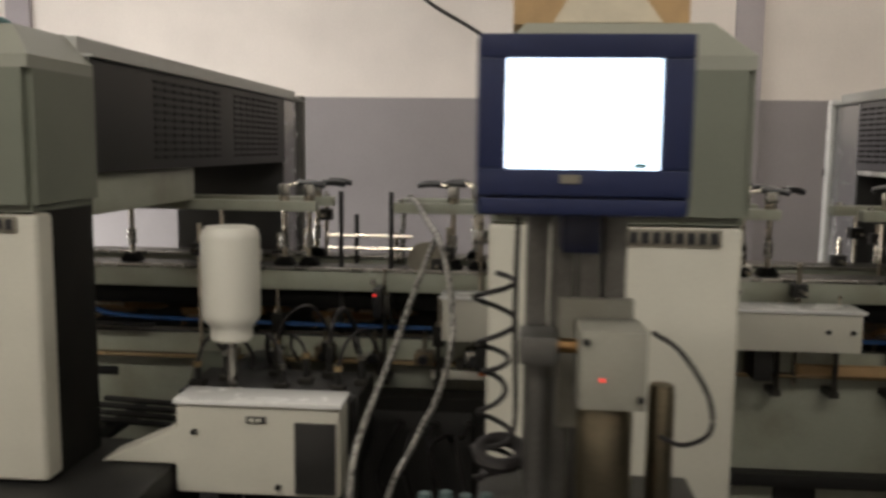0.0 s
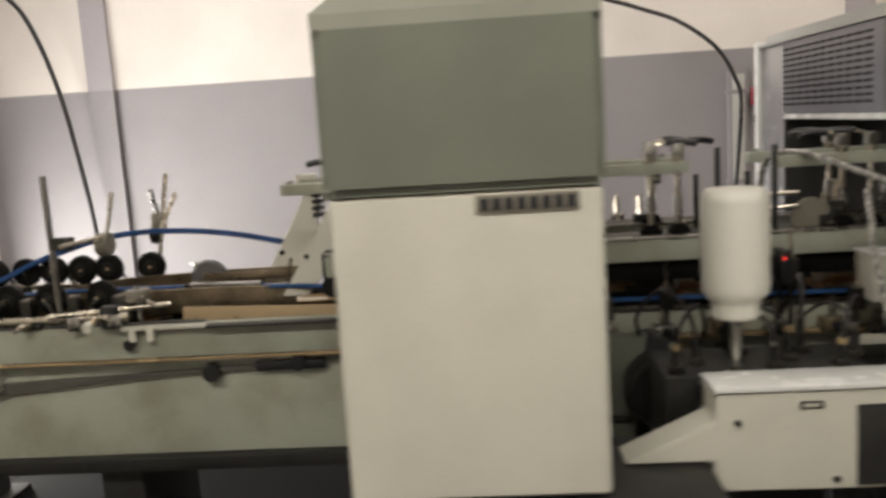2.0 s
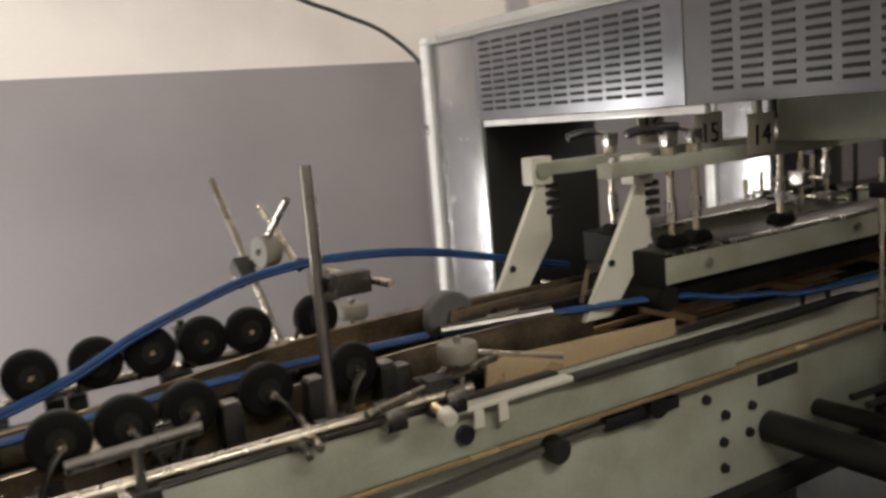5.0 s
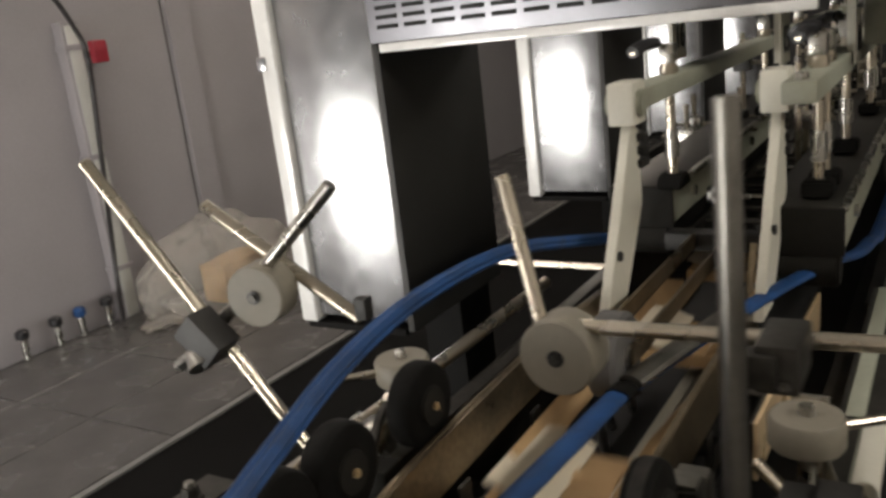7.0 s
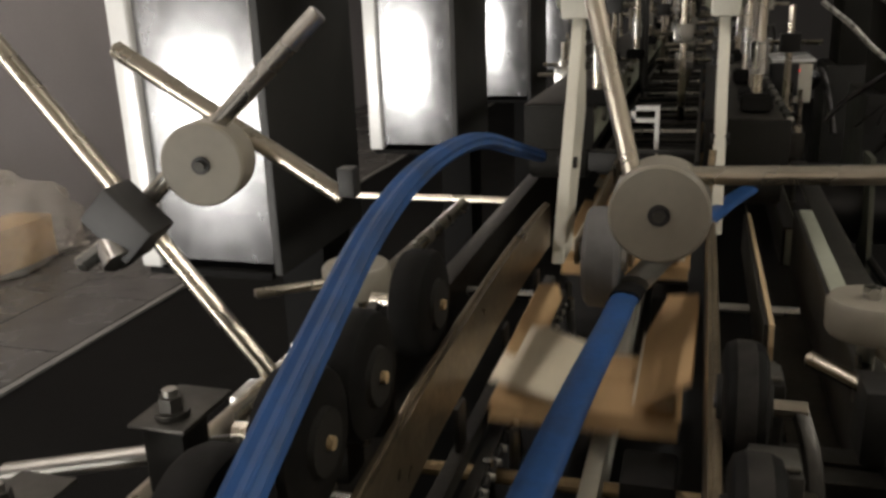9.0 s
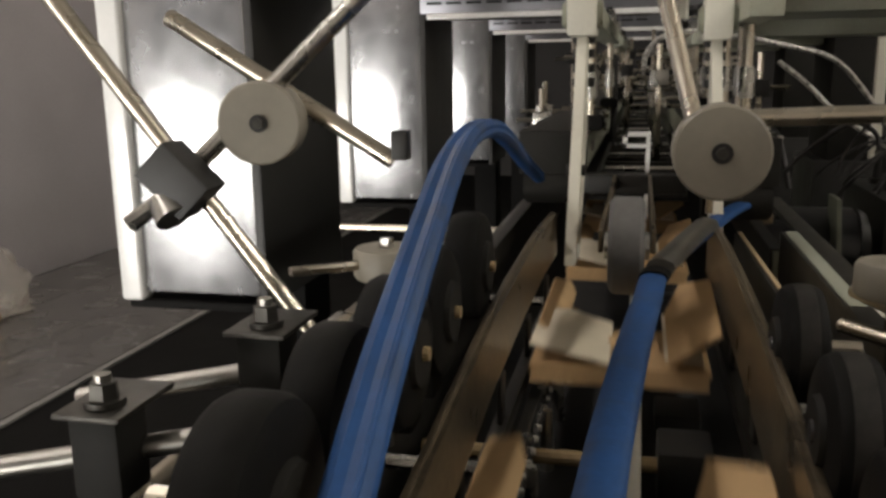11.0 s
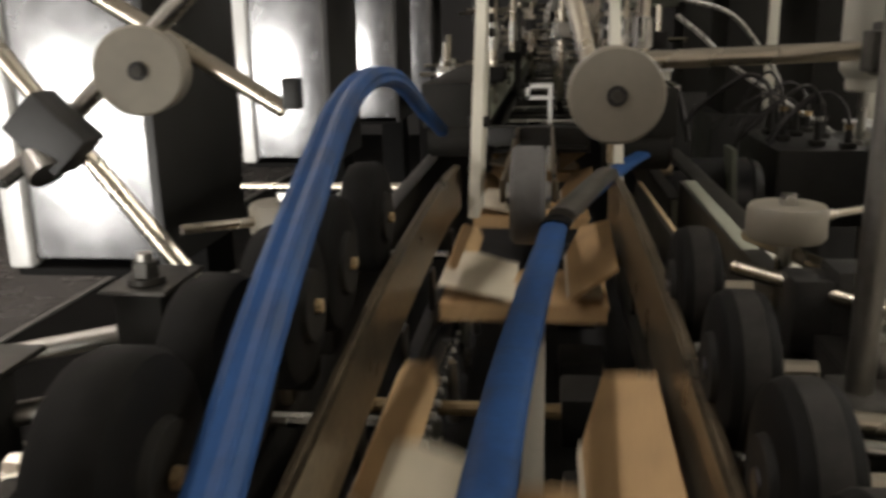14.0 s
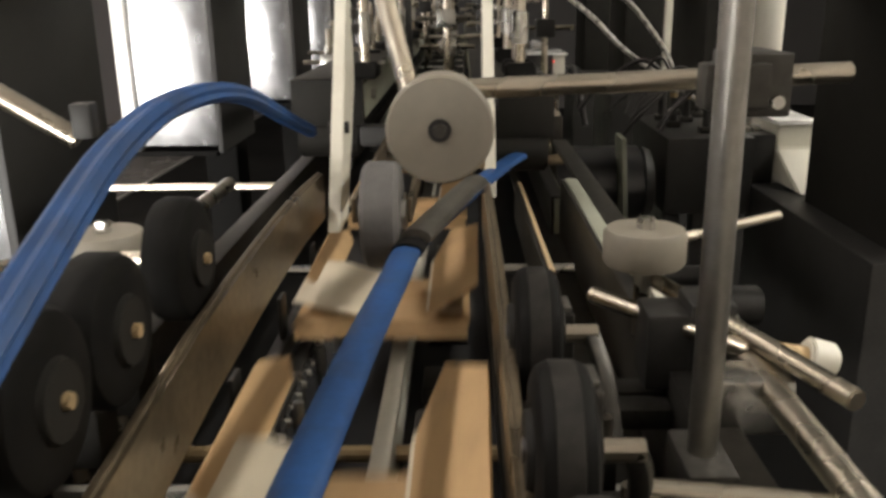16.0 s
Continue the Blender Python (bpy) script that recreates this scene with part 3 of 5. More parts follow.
channel_cover()


def pivot_block(x, y, z):
    b = thing("pivot_block", "worn dark steel pivot block between the press wheels", "block", "pivot blocks")
    part("body", bm_box(x - 0.013, x + 0.013, y - 0.013, y + 0.015, 1.070, z, 0.003), DARKSTEEL, b)
    part("cap", bm_box(x - 0.010, x + 0.010, y - 0.011, y + 0.013, z, z + 0.004, 0.0015), POSTSTEEL, b, "rubbed bright cap")
    part("pin", bm_rod((x, y + 0.014, z - 0.018), (x, y + 0.022, z - 0.018), 0.005, seg=10), STEEL, b)
    part("foot", bm_box(x - 0.010, x + 0.010, 0.6775, y - 0.011, 1.060, 1.074, 0.002), DARKSTEEL, b)


for bx, bz in ((-1.005, 1.128), (-1.030, 1.137), (-1.137, 1.140), (-1.252, 1.136), (-1.338, 1.132)):
    pivot_block(bx, 0.752, bz)


def carrier_beam(y0, y1, xa, lab):
    b = thing("carrier_beam", "grey-green upper belt carrier beam with bright top edge", "machine beam", "upper carriers")
    part("body", bm_box(xa, 3.4, y0, y1, 1.165, 1.212, 0.003), PALEGREEN, b)
    part("top_plate", bm_box(xa, 3.4, y0 + 0.006, y1 + 0.002, 1.212, 1.219, 0.002), DARKSTEEL, b, "dark top plate")
    part("top_edge", bm_box(xa, 3.4, y0 - 0.003, y0 + 0.005, 1.212, 1.220, 0.002), STEEL, b)
    part("belt", bm_box(xa + 0.01, 3.4, y0 + 0.02, y1 - 0.02, 1.118, 1.164, 0.01), RUBBER, b)
    part("nose_roller", bm_rod((xa + 0.012, y0 + 0.005, 1.142), (xa + 0.012, y1 - 0.005, 1.142), 0.024, seg=20, bevel=0.003), MATTBLACK, b)
    # black plate added only to darken the pale end of the beam
    part("nose_darkener", bm_box(xa - 0.006, xa - 0.001, y0 - 0.001, y1 + 0.001, 1.160, 1.218, 0.001), MATTBLACK, b)
    for q in range(9):
        x = xa + 0.10 + q * 0.42
        part("stud", bm_rod((x, y0 - 0.006, 1.19), (x, y0 + 0.002, 1.19), 0.008, seg=10), STEEL, b)


carrier_beam(0.700, 0.790, -0.53, "near")
carrier_beam(0.930, 1.020, -0.42, "far")


def press_clamp(x, y, z, way, handle, group):
    """A vertical press rod with a lever handle, on a beam that reaches out of a gantry."""
    c = thing("press_clamp", "chrome press rod with black rubber foot and black lever handle", "clamp", "lever clamps on the portal beams")
    part("press_rod", bm_rod((x, y, 1.235), (x, y, z + 0.035), 0.0065, seg=12), CHROME, c)
    part("collar", bm_rod((x, y, z + 0.012), (x, y, z + 0.026), 0.013, seg=14, bevel=0.002), CHROME, c)
    part("spring_sleeve", bm_rod((x, y, 1.262), (x, y, 1.30), 0.010, seg=12, bevel=0.002), STEEL, c)
    part("foot", bm_prism([(x - 0.026, 1.221), (x + 0.026, 1.221), (x + 0.014, 1.240), (x - 0.014, 1.240)], y - 0.018, y + 0.018, 0.003), RUBBER, c)
    part("pivot", bm_box(x - 0.013, x + 0.013, y - 0.010, y + 0.010, z + 0.026, z + 0.052, 0.003), STEEL, c)
    a = Vector((x, y, z + 0.045))
    b = a + Vector(handle)
    part("lever", bm_tube([a, a + (b - a) * 0.4 + Vector((0, 0, 0.008)), b], 0.004, 0.004, 8, 4), CHROME, c)
    part("grip", bm_tube([a + (b - a) * 0.35 + Vector((0, 0, 0.009)), a + (b - a) * 0.7 + Vector((0, 0, 0.007)), b], 0.009, 0.008, 10, 4), BLACKPLASTIC, c)


def reach_beam(x0, x1, y, z, tip_lugs=True):
    b = thing("reach_beam", "pale green bar reaching out under the portal", "machine beam", "reach beams")
    part("bar", bm_box(x0, x1, y - 0.018, y + 0.018, z - 0.012, z + 0.012, 0.003), PALEGREEN, b)
    for x in (x0 + 0.02, x1 - 0.02):
        part("cap_screw", bm_rod((x, y, z + 0.011), (x, y, z + 0.020), 0.007, seg=10), STEEL, b)


for gi, gx in enumerate(GX):
    for yy in (0.735, 0.925):
        reach_beam(gx - 0.25, gx + GW + 0.27, yy, 1.362)
    for dx, yy, hx in ((-0.105, 0.735, (-0.085, 0.01, 0.008)), (-0.045, 0.735, (-0.09, 0.02, 0.01)), (-0.06, 0.925, (-0.085, 0.02, 0.004)),
                       (GW + 0.19, 0.735, (0.10, 0.0, 0.004)), (GW + 0.225, 0.925, (0.09, 0.01, 0.002)), (GW + 0.25, 0.735, (0.08, 0.03, 0.006)), (0.18, 0.735, (0.06, 0.04, 0.004))):
        press_clamp(gx + dx, yy, 1.362, 0, hx, gi)


def number_sign(x, y, z, text):
    p = thing("number_sign", "small cream sign plate with black number " + text, "sign", "number signs")
    part("plate", bm_box(x - 0.036, x + 0.036, y, y + 0.003, z - 0.032, z + 0.040, 0.001), CREAM, p)
    part("stay", bm_box(x - 0.008, x + 0.008, y + 0.003, y + 0.014, z - 0.030, 1.451, 0.001), CREAM, p)
    lettering(text, 0.036, Matrix.Translation((x, y - 0.0012, z)) @ pose(0, 0, 0, 90, 0, 0), INK, p)


number_sign(-0.268, 0.712, 1.389, "14")
number_sign(-0.300, 0.800, 1.397, "15")
number_sign(-0.300, 0.945, 1.415, "16")


def slanted_arm(x_top, x_low, y, z_top, z_low, label):
    a = thing("slanted_arm", "cream slanted sheet-metal arm holding a belt guide", "arm", "slanted arms")
    w = 0.052
    part("arm_plate", bm_prism([(x_low - 0.008, z_low), (x_low + w, z_low), (x_top + w * 0.75, z_top - 0.10), (x_top + w * 0.75, z_top), (x_top + 0.012, z_top), (x_top - 0.004, z_top - 0.03)], y - 0.006, y + 0.006, 0.001), CREAM, a)
    part("arm_screw", bm_rod((x_low + 0.055, y - 0.010, z_low + 0.09), (x_low + 0.055, y + 0.010, z_low + 0.09), 0.006, seg=10), GUNMETAL, a)
    part("head_block", bm_box(x_top - 0.004, x_top + 0.042, y - 0.016, y + 0.016, z_top, z_top + 0.05, 0.004), CREAM, a)
    part("knuckle", bm_rod((x_top + 0.018, y - 0.022, z_top + 0.024), (x_top + 0.018, y + 0.022, z_top + 0.024), 0.016, seg=18, bevel=0.003), PALEGREEN, a)
    part("shim_pin", bm_rod((x_top + 0.044, y, z_top - 0.06), (x_top + 0.044, y, z_top + 0.01), 0.004, seg=8), STEEL, a)
    for q in range(4):
        part("shim", bm_box(x_top + 0.03, x_top + 0.058, y - 0.012, y + 0.012, z_top - 0.055 + 0.016 * q, z_top - 0.045 + 0.016 * q, 0.001), GUNMETAL, a)


slanted_arm(-0.625, -0.735, 0.925, 1.335, 1.105, "far")
slanted_arm(-0.530, -0.640, 0.775, 1.330, 1.115, "near")

# ---- wheels of the delivery press section ----


def wheel_unit(x, y, side, arm_to, z):
    w = thing("pressing_unit", "black rubber wheel with bright hub nut on steel swing arm", "pressing unit", "pressing wheels", (x, y, z))
    t = 0.012
    tyre = bm_lathe(((0.014, -t), (0.030, -t), (0.0345, -t + 0.002), (0.0365, -t + 0.006), (0.0365, t - 0.006), (0.0345, t - 0.002), (0.030, t), (0.014, t)), (0, 0, 0), "Y", 32)
    ty = part("tyre", tyre, RUBBER, w)
    if side < 0:
        # paler band stands for light reflected off the black tread
        part("tread_band", bm_lathe(((0.0362, -0.0055), (0.0369, -0.005), (0.0369, 0.005), (0.0362, 0.0055)), (0, 0, 0), "Y", 32), TREAD, ty, "grey band painting the light on the tread")
    part("rim", bm_lathe(((0.008, -t - 0.003), (0.016, -t - 0.003), (0.019, -t + 0.004), (0.019, t - 0.004), (0.016, t + 0.003), (0.008, t + 0.003)), (0, 0, 0), "Y", 24), MATTBLACK, w)
    part("hub_nut", bm_rod((0, -t - 0.001, 0), (0, -t - 0.006, 0), 0.0038, 0.0034, 10), BRASSY if side > 0 else STEEL, w, "bright hub nut")
    part("rear_cap", bm_rod((0, t + 0.001, 0), (0, t + 0.004, 0), 0.006, 0.005, 12), BLACKPLASTIC, w)
    part("axle", bm_rod((0, side * t, 0), (0, side * 0.034, 0), 0.005, seg=10), CHROME, w)
    part("swing_arm", bm_tube([(0, side * 0.030, 0), (arm_to * 0.5, side * 0.036, -0.018), (arm_to, side * 0.040, -0.050)], 0.0055, 0.004, 8, 4), DARKSTEEL, w)
    part("arm_clamp", bm_box(arm_to - 0.013, arm_to + 0.013, side * 0.028 - 0.012, side * 0.028 + 0.012, -0.082, -0.046, 0.003), MATTBLACK, w)
    part("clamp_pin", bm_rod((arm_to, side * 0.035, -0.095), (arm_to, side * 0.035, -0.035), 0.004, seg=8), CHROME, w)
    return w


for k, x in enumerate((-1.036, -1.148, -1.219, -1.296, -1.370, -1.455, -1.545, -1.63, -1.72)):
    wheel_unit(x, 0.970, 1, 0.028 if k % 2 else -0.028, 1.171)
for k, x in enumerate((-1.082, -1.207, -1.308, -1.383, -1.458, -1.556, -1.631, -1.71)):
    wheel_unit(x + 0.008, 0.765, -1, 0.030 if k % 2 else -0.030, 1.138)


def swing_bar(x0, x1, y, z):
    b = thing("swing_bar", "flat steel bar linking two press wheels", "bar", "swing bars")
    part("bar", bm_tube([(x0, y, z), ((x0 + x1) / 2, y, z + 0.003), (x1, y, z + 0.006)], 0.004, 0.008, 8, 4), STEEL, b)
    part("post", bm_rod(((x0 + x1) / 2, y, z - 0.045), ((x0 + x1) / 2, y, z + 0.004), 0.006, seg=10), STEEL, b)
    part("foot", bm_box((x0 + x1) / 2 - 0.018, (x0 + x1) / 2 + 0.018, y - 0.014, y + 0.014, z - 0.062, z - 0.044, 0.003), GUNMETAL, b)


swing_bar(-1.46, -1.318, 0.632, 1.150)
swing_bar(-1.70, -1.557, 0.632, 1.146)


def cross_clamp(x, y, z):
    """A steel jaw with a nut, on a short round bar across the line."""
    c = thing("bar_clamp", "steel jaw clamp with a hexagon nut on a round bar", "clamp", "bar clamps")
    part("bar", bm_rod((x + 0.02, y - 0.045, z - 0.004), (x - 0.01, y + 0.10, z - 0.026), 0.005, seg=12), POSTSTEEL, c)
    part("jaw", bm_box(x - 0.009, x + 0.013, y - 0.006, y + 0.016, z - 0.026, z + 0.010, 0.002), MATTBLACK, c)
    part("washer_plate", bm_box(x - 0.013, x + 0.030, y - 0.010, y + 0.020, z + 0.010, z + 0.0125, 0.001), DARKSTEEL, c)
    part("nut_flange", bm_rod((x, y + 0.004, z + 0.0128), (x, y + 0.004, z + 0.0155), 0.0082, seg=18), DARKSTEEL, c)
    part("nut", bm_rod((x, y + 0.004, z + 0.0156), (x, y + 0.004, z + 0.0225), 0.0062, 0.0058, 6), DARKSTEEL, c)
    part("stud_tip", bm_rod((x, y + 0.004, z + 0.0226), (x, y + 0.004, z + 0.0260), 0.0035, seg=10), POSTSTEEL, c)
    part("stud", bm_rod((x, y + 0.004, z - 0.05), (x, y + 0.004, z - 0.030), 0.006, seg=10), STEEL, c)
    part("stem", bm_rod((x, y + 0.004, 1.108), (x, y + 0.004, z - 0.045), 0.006, seg=10), MATTBLACK, c)


cross_clamp(-1.300, 1.064, 1.157)
cross_clamp(-1.235, 1.022, 1.173)


def grey_roller(x, y, z, label, rod_to):
    """A short grey nylon drum standing on end."""
    d = thing("nylon_drum", "short grey nylon drum with a nut on top", "roller", "grey nylon rollers")
    part("drum", bm_lathe(((0.004, -0.016), (0.026, -0.016), (0.028, -0.013), (0.028, 0.006), (0.026, 0.009), (0.004, 0.009)), (x, y, z), "Z", 28), GREYDISC, d)
    part("nut", bm_rod((x, y, z + 0.009), (x, y, z + 0.017), 0.006, seg=6), STEEL, d)
    part("bar", bm_rod((x, y, z - 0.004), rod_to, 0.004, seg=10), CHROME, d)
    part("stem", bm_rod((x, y, 1.088), (x, y, z - 0.016), 0.006, seg=10), STEEL, d)


grey_roller(-0.952, 0.681, 1.155, "near", (-0.865, 0.560, 1.150))
grey_roller(-0.93, 1.060, 1.150, "far", (-0.99, 1.12, 1.150))


def disc_stand():
    s = thing("roller_stand", "upright chrome post carrying a cross rod with grey nylon disc", "roller stand", "nylon disc stands")
    part("post", bm_rod((-1.141, 0.690, 1.075), (-1.141, 0.690, 1.426), 0.0072, seg=16, bevel=0.001), POSTSTEEL, s, "grey steel upright post")
    part("post_foot", bm_box(-1.164, -1.118, 0.678, 0.702, 1.070, 1.104, 0.003), DARKSTEEL, s)
    part("cross_block", bm_box(-1.128, -1.082, 0.659, 0.6825, 1.262, 1.290, 0.002), DARKSTEEL, s, "dark steel cross block")
    part("block_lug", bm_box(-1.1335, -1.118, 0.670, 0.699, 1.266, 1.286, 0.002), DARKSTEEL, s)
    part("block_screw", bm_rod((-1.127, 0.666, 1.269), (-1.132, 0.666, 1.269), 0.003, seg=10), STEEL, s)
    part("cross_rod", bm_rod((-1.078, 0.612, 1.277), (-1.078, 0.812, 1.271), 0.0052, seg=14, bevel=0.001), CHROME, s)
    d = part("disc", bm_lathe(((0.003, -0.002), (0.0255, -0.002), (0.0268, -0.0005), (0.0268, 0.0265), (0.0255, 0.029), (0.003, 0.029)), (-1.092, 0.815, 1.253), "X", 40), GREYDISC, s, "grey nylon disc")
    part("axle_washer", bm_rod((-1.0952, 0.815, 1.253), (-1.093, 0.815, 1.253), 0.0058, seg=20), GUNMETAL, d)
    part("axle_screw", bm_rod((-1.0975, 0.815, 1.253), (-1.095, 0.815, 1.253), 0.0034, seg=12), DARKSTEEL, d)
    part("rear_rod", bm_rod((-1.080, 0.828, 1.262), (-1.066, 0.856, 1.372), 0.0052, seg=12, bevel=0.001), CHROME, s)
    return s


disc_stand()


def disc_cluster():
    s = thing("roller_stand", "crossed chrome rods with grey nylon disc and dark clamp block", "roller stand", "nylon disc stands")
    part("long_rod", bm_rod((-1.062, 1.052, 1.095), (-1.090, 1.262, 1.392), 0.0062, seg=14, bevel=0.001), CHROME, s, "long leaning chrome rod")
    part("rod_foot", bm_box(-1.082, -1.040, 1.045, 1.085, 1.070, 1.108, 0.003), STEEL, s)
    block = bm_box(-0.015, 0.015, -0.021, 0.021, -0.015, 0.015, 0.002)
    bmesh.ops.transform(block, matrix=Matrix.Translation((-1.088, 1.150, 1.234)) @ pose(0, 0, 0, 45, 0, 4), verts=block.verts)
    part("clamp_block", block, CHARCOAL, s, "dark clamp block")
    part("clamp_screw", bm_rod((-1.092, 1.163, 1.220), (-1.096, 1.185, 1.205), 0.006, seg=8), STEEL, s)
    part("clamp_cap", bm_rod((-1.100, 1.150, 1.210), (-1.095, 1.160, 1.222), 0.012, 0.010, 12), STEEL, s)
    part("short_rod", bm_rod((-1.070, 1.150, 1.240), (-1.041, 1.025, 1.360), 0.0062, seg=14, bevel=0.001), STEEL, s)
    part("cross_rod", bm_rod((-1.036, 1.180, 1.340), (-1.032, 1.022, 1.241), 0.0062, seg=14, bevel=0.001), CHROME, s)
    part("cross_rod_tip", bm_box(-1.040, -1.028, 1.010, 1.022, 1.242, 1.262, 0.002), GUNMETAL, s)
    d = part("disc", bm_lathe(((0.003, -0.002), (0.0258, -0.002), (0.0272, -0.0005), (0.0272, 0.0265), (0.0258, 0.029), (0.003, 0.029)), (0, 0, 0), "X", 40), GREYDISC, s, "grey nylon disc")
    d.matrix_local = pose(-1.072, 1.100, 1.269, 0, 0, 12)
    part("axle_washer", bm_rod((-0.0036, 0, 0), (-0.001, 0, 0), 0.0058, seg=20), GUNMETAL, d)
    part("axle_screw", bm_rod((-0.0060, 0, 0), (-0.0034, 0, 0), 0.0034, seg=12), DARKSTEEL, d)
    return s


disc_cluster()


def lone_post():
    s = thing("upright_post", "tall bare steel post standing on the far guide rail", "post")
    part("post", bm_rod((-1.605, 1.09, 1.075), (-1.595, 1.10, 1.437), 0.0085, seg=14, bevel=0.001), STEEL, s)
    part("post_foot", bm_box(-1.63, -1.575, 1.065, 1.115, 1.070, 1.105, 0.003), STEEL, s)


lone_post()


def side_bars():
    """Loose-looking chrome bars on the operator side of the delivery."""
    for a, b, lab in (((-0.955, 0.716, 1.118), (-1.055, 0.640, 1.118), 0), ((-0.884, 0.692, 1.126), (-1.129, 0.613, 1.124), 1)):
        c = thing("swing_bar", "chrome bar held in a dark clamp beside the guide", "bar", "swing bars")
        part("bar", bm_rod(a, b, 0.0058, seg=12, bevel=0.001), CHROME, c)
        m = (Vector(a) + Vector(b)) / 2
        part("clamp", bm_box(m.x - 0.018, m.x + 0.018, m.y - 0.014, m.y + 0.014, m.z - 0.040, m.z + 0.010, 0.003), GUNMETAL, c)
    k = thing("hand_knob", "cream knob on a short polished brass-toned shaft", "knob")
    part("shaft", bm_rod((-1.03, 0.622, 1.108), (-1.03, 0.598, 1.104), 0.0065, seg=14), BRASSY, k)
    part("knob", bm_rod((-1.03, 0.598, 1.104), (-1.03, 0.580, 1.101), 0.0125, 0.0105, 18, 0.002), CREAM, k)
    r = thing("cross_shaft", "polished twin shafts across the delivery rail", "shaft")
    part("shaft", bm_rod((-1.172, 0.728, 1.103), (-1.194, 0.606, 1.103), 0.0058, seg=14, bevel=0.001), CHROME, r)
    part("shaft", bm_rod((-1.186, 0.728, 1.096), (-1.208, 0.606, 1.096), 0.0048, seg=14, bevel=0.001), STEEL, r)
    part("shaft_block", bm_box(-1.215, -1.170, 0.644, 0.672, 1.092, 1.100, 0.002), GUNMETAL, r)


side_bars()

# ---- belts ----


def belts():
    u = thing("blue_return_belt", "blue ribbed belt looping up free above the wheels", "belt")
    loop = [(-0.50, 0.985, 1.165), (-0.66, 0.985, 1.205), (-0.80, 0.980, 1.238), (-0.92, 0.973, 1.255), (-1.04, 0.966, 1.260), (-1.14, 0.958, 1.252), (-1.22, 0.951, 1.233),
                          (-1.32, 0.943, 1.202), (-1.42, 0.936, 1.160), (-1.55, 0.930, 1.128), (-1.75, 0.925, 1.118), (-2.25, 0.925, 1.100)]
    part("band", bm_tube(loop, 0.0085, 0.0075, 16, 8, 0.22), BLUE, u)
    for dy in (-0.0045, 0.0035):
        part("rib", bm_tube([(x, y + dy, z + 0.0060) for x, y, z in loop[1:]], 0.0010, 0.0008, 8, 8), BLUE, u, "raised lengthwise rib")
    l = thing("blue_carrying_belt", "blue belt running down the middle of the channel", "belt")
    part("band", bm_tube([(-2.25, 0.885, 1.095), (-1.60, 0.880, 1.112), (-1.30, 0.873, 1.130), (-1.12, 0.863, 1.134), (-0.98, 0.852, 1.134), (-0.88, 0.842, 1.134), (-0.74, 0.805, 1.136), (-0.61, 0.766, 1.138),
                          (-0.48, 0.722, 1.136), (-0.30, 0.694, 1.110), (0.2, 0.690, 1.085), (3.2, 0.690, 1.080)], 0.0110, 0.0055, 14, 8, 0.1), BLUE, l)
    part("joint_cuff", bm_tube([(-0.905, 0.846, 1.1345), (-0.895, 0.8445, 1.1345), (-0.885, 0.843, 1.1345)], 0.0122, 0.0068, 14, 3), RUBBER, l, "black cuff over the belt joint")
    part("joint_cuff", bm_tube([(-1.352, 0.8745, 1.1275), (-1.346, 0.8743, 1.1278), (-1.340, 0.874, 1.128)], 0.0113, 0.0058, 14, 3), BLUEBEZEL, l, "darker welded joint")
    g = thing("belt_guide", "grey steel channel turning the blue belt", "guide")
    part("channel", bm_tube([(-0.885, 0.840, 1.140), (-0.75, 0.806, 1.142), (-0.70, 0.791, 1.144)], 0.0122, 0.007, 10, 6), POSTSTEEL, g)
    part("hanger", bm_rod((-0.64, 0.785, 1.145), (-0.625, 0.782, 1.20), 0.004, seg=8), KRAFTSTEEL, g)
    w = thing("press_roller", "grey rubber roller turning over the belt bed", "roller")
    w.location = (-0.85, 0.868, 1.150)
    part("tyre", bm_lathe(((0.012, -0.015), (0.038, -0.015), (0.0425, -0.011), (0.0425, 0.011), (0.038, 0.015), (0.012, 0.015)), (0, 0, 0), "Y", 36), ROLLERGREY, w)
    part("hub", bm_rod((0, -0.019, 0), (0, 0.019, 0), 0.012, seg=16), STEEL, w)
    h = thing("roller_fork", "steel fork and bracket holding the grey roller", "bracket")
    for s in (-1, 1):
        part("fork_arm", bm_box(-0.86, -0.45, 0.868 + s * 0.022 - 0.002, 0.868 + s * 0.022 + 0.002, 1.145, 1.165, 0.001), KRAFTSTEEL, h)
    part("upright", bm_box(-0.422, -0.410, 0.846, 0.852, 1.10, 1.215, 0.001), EDGE_WHITE, h)
    part("hook_frame", joined(bm_box(-0.424, -0.412, 0.846, 0.882, 1.211, 1.217), bm_box(-0.424, -0.412, 0.846, 0.882, 1.196, 1.201), bm_box(-0.424, -0.412, 0.876, 0.882, 1.196, 1.217)), EDGE_WHITE, h)
    part("crosshead", bm_box(-0.47, -0.44, 0.80, 0.93, 1.14, 1.165, 0.003), GUNMETAL, h)
    return w


ROLLER = belts()

# ---- glue unit between the portals ----


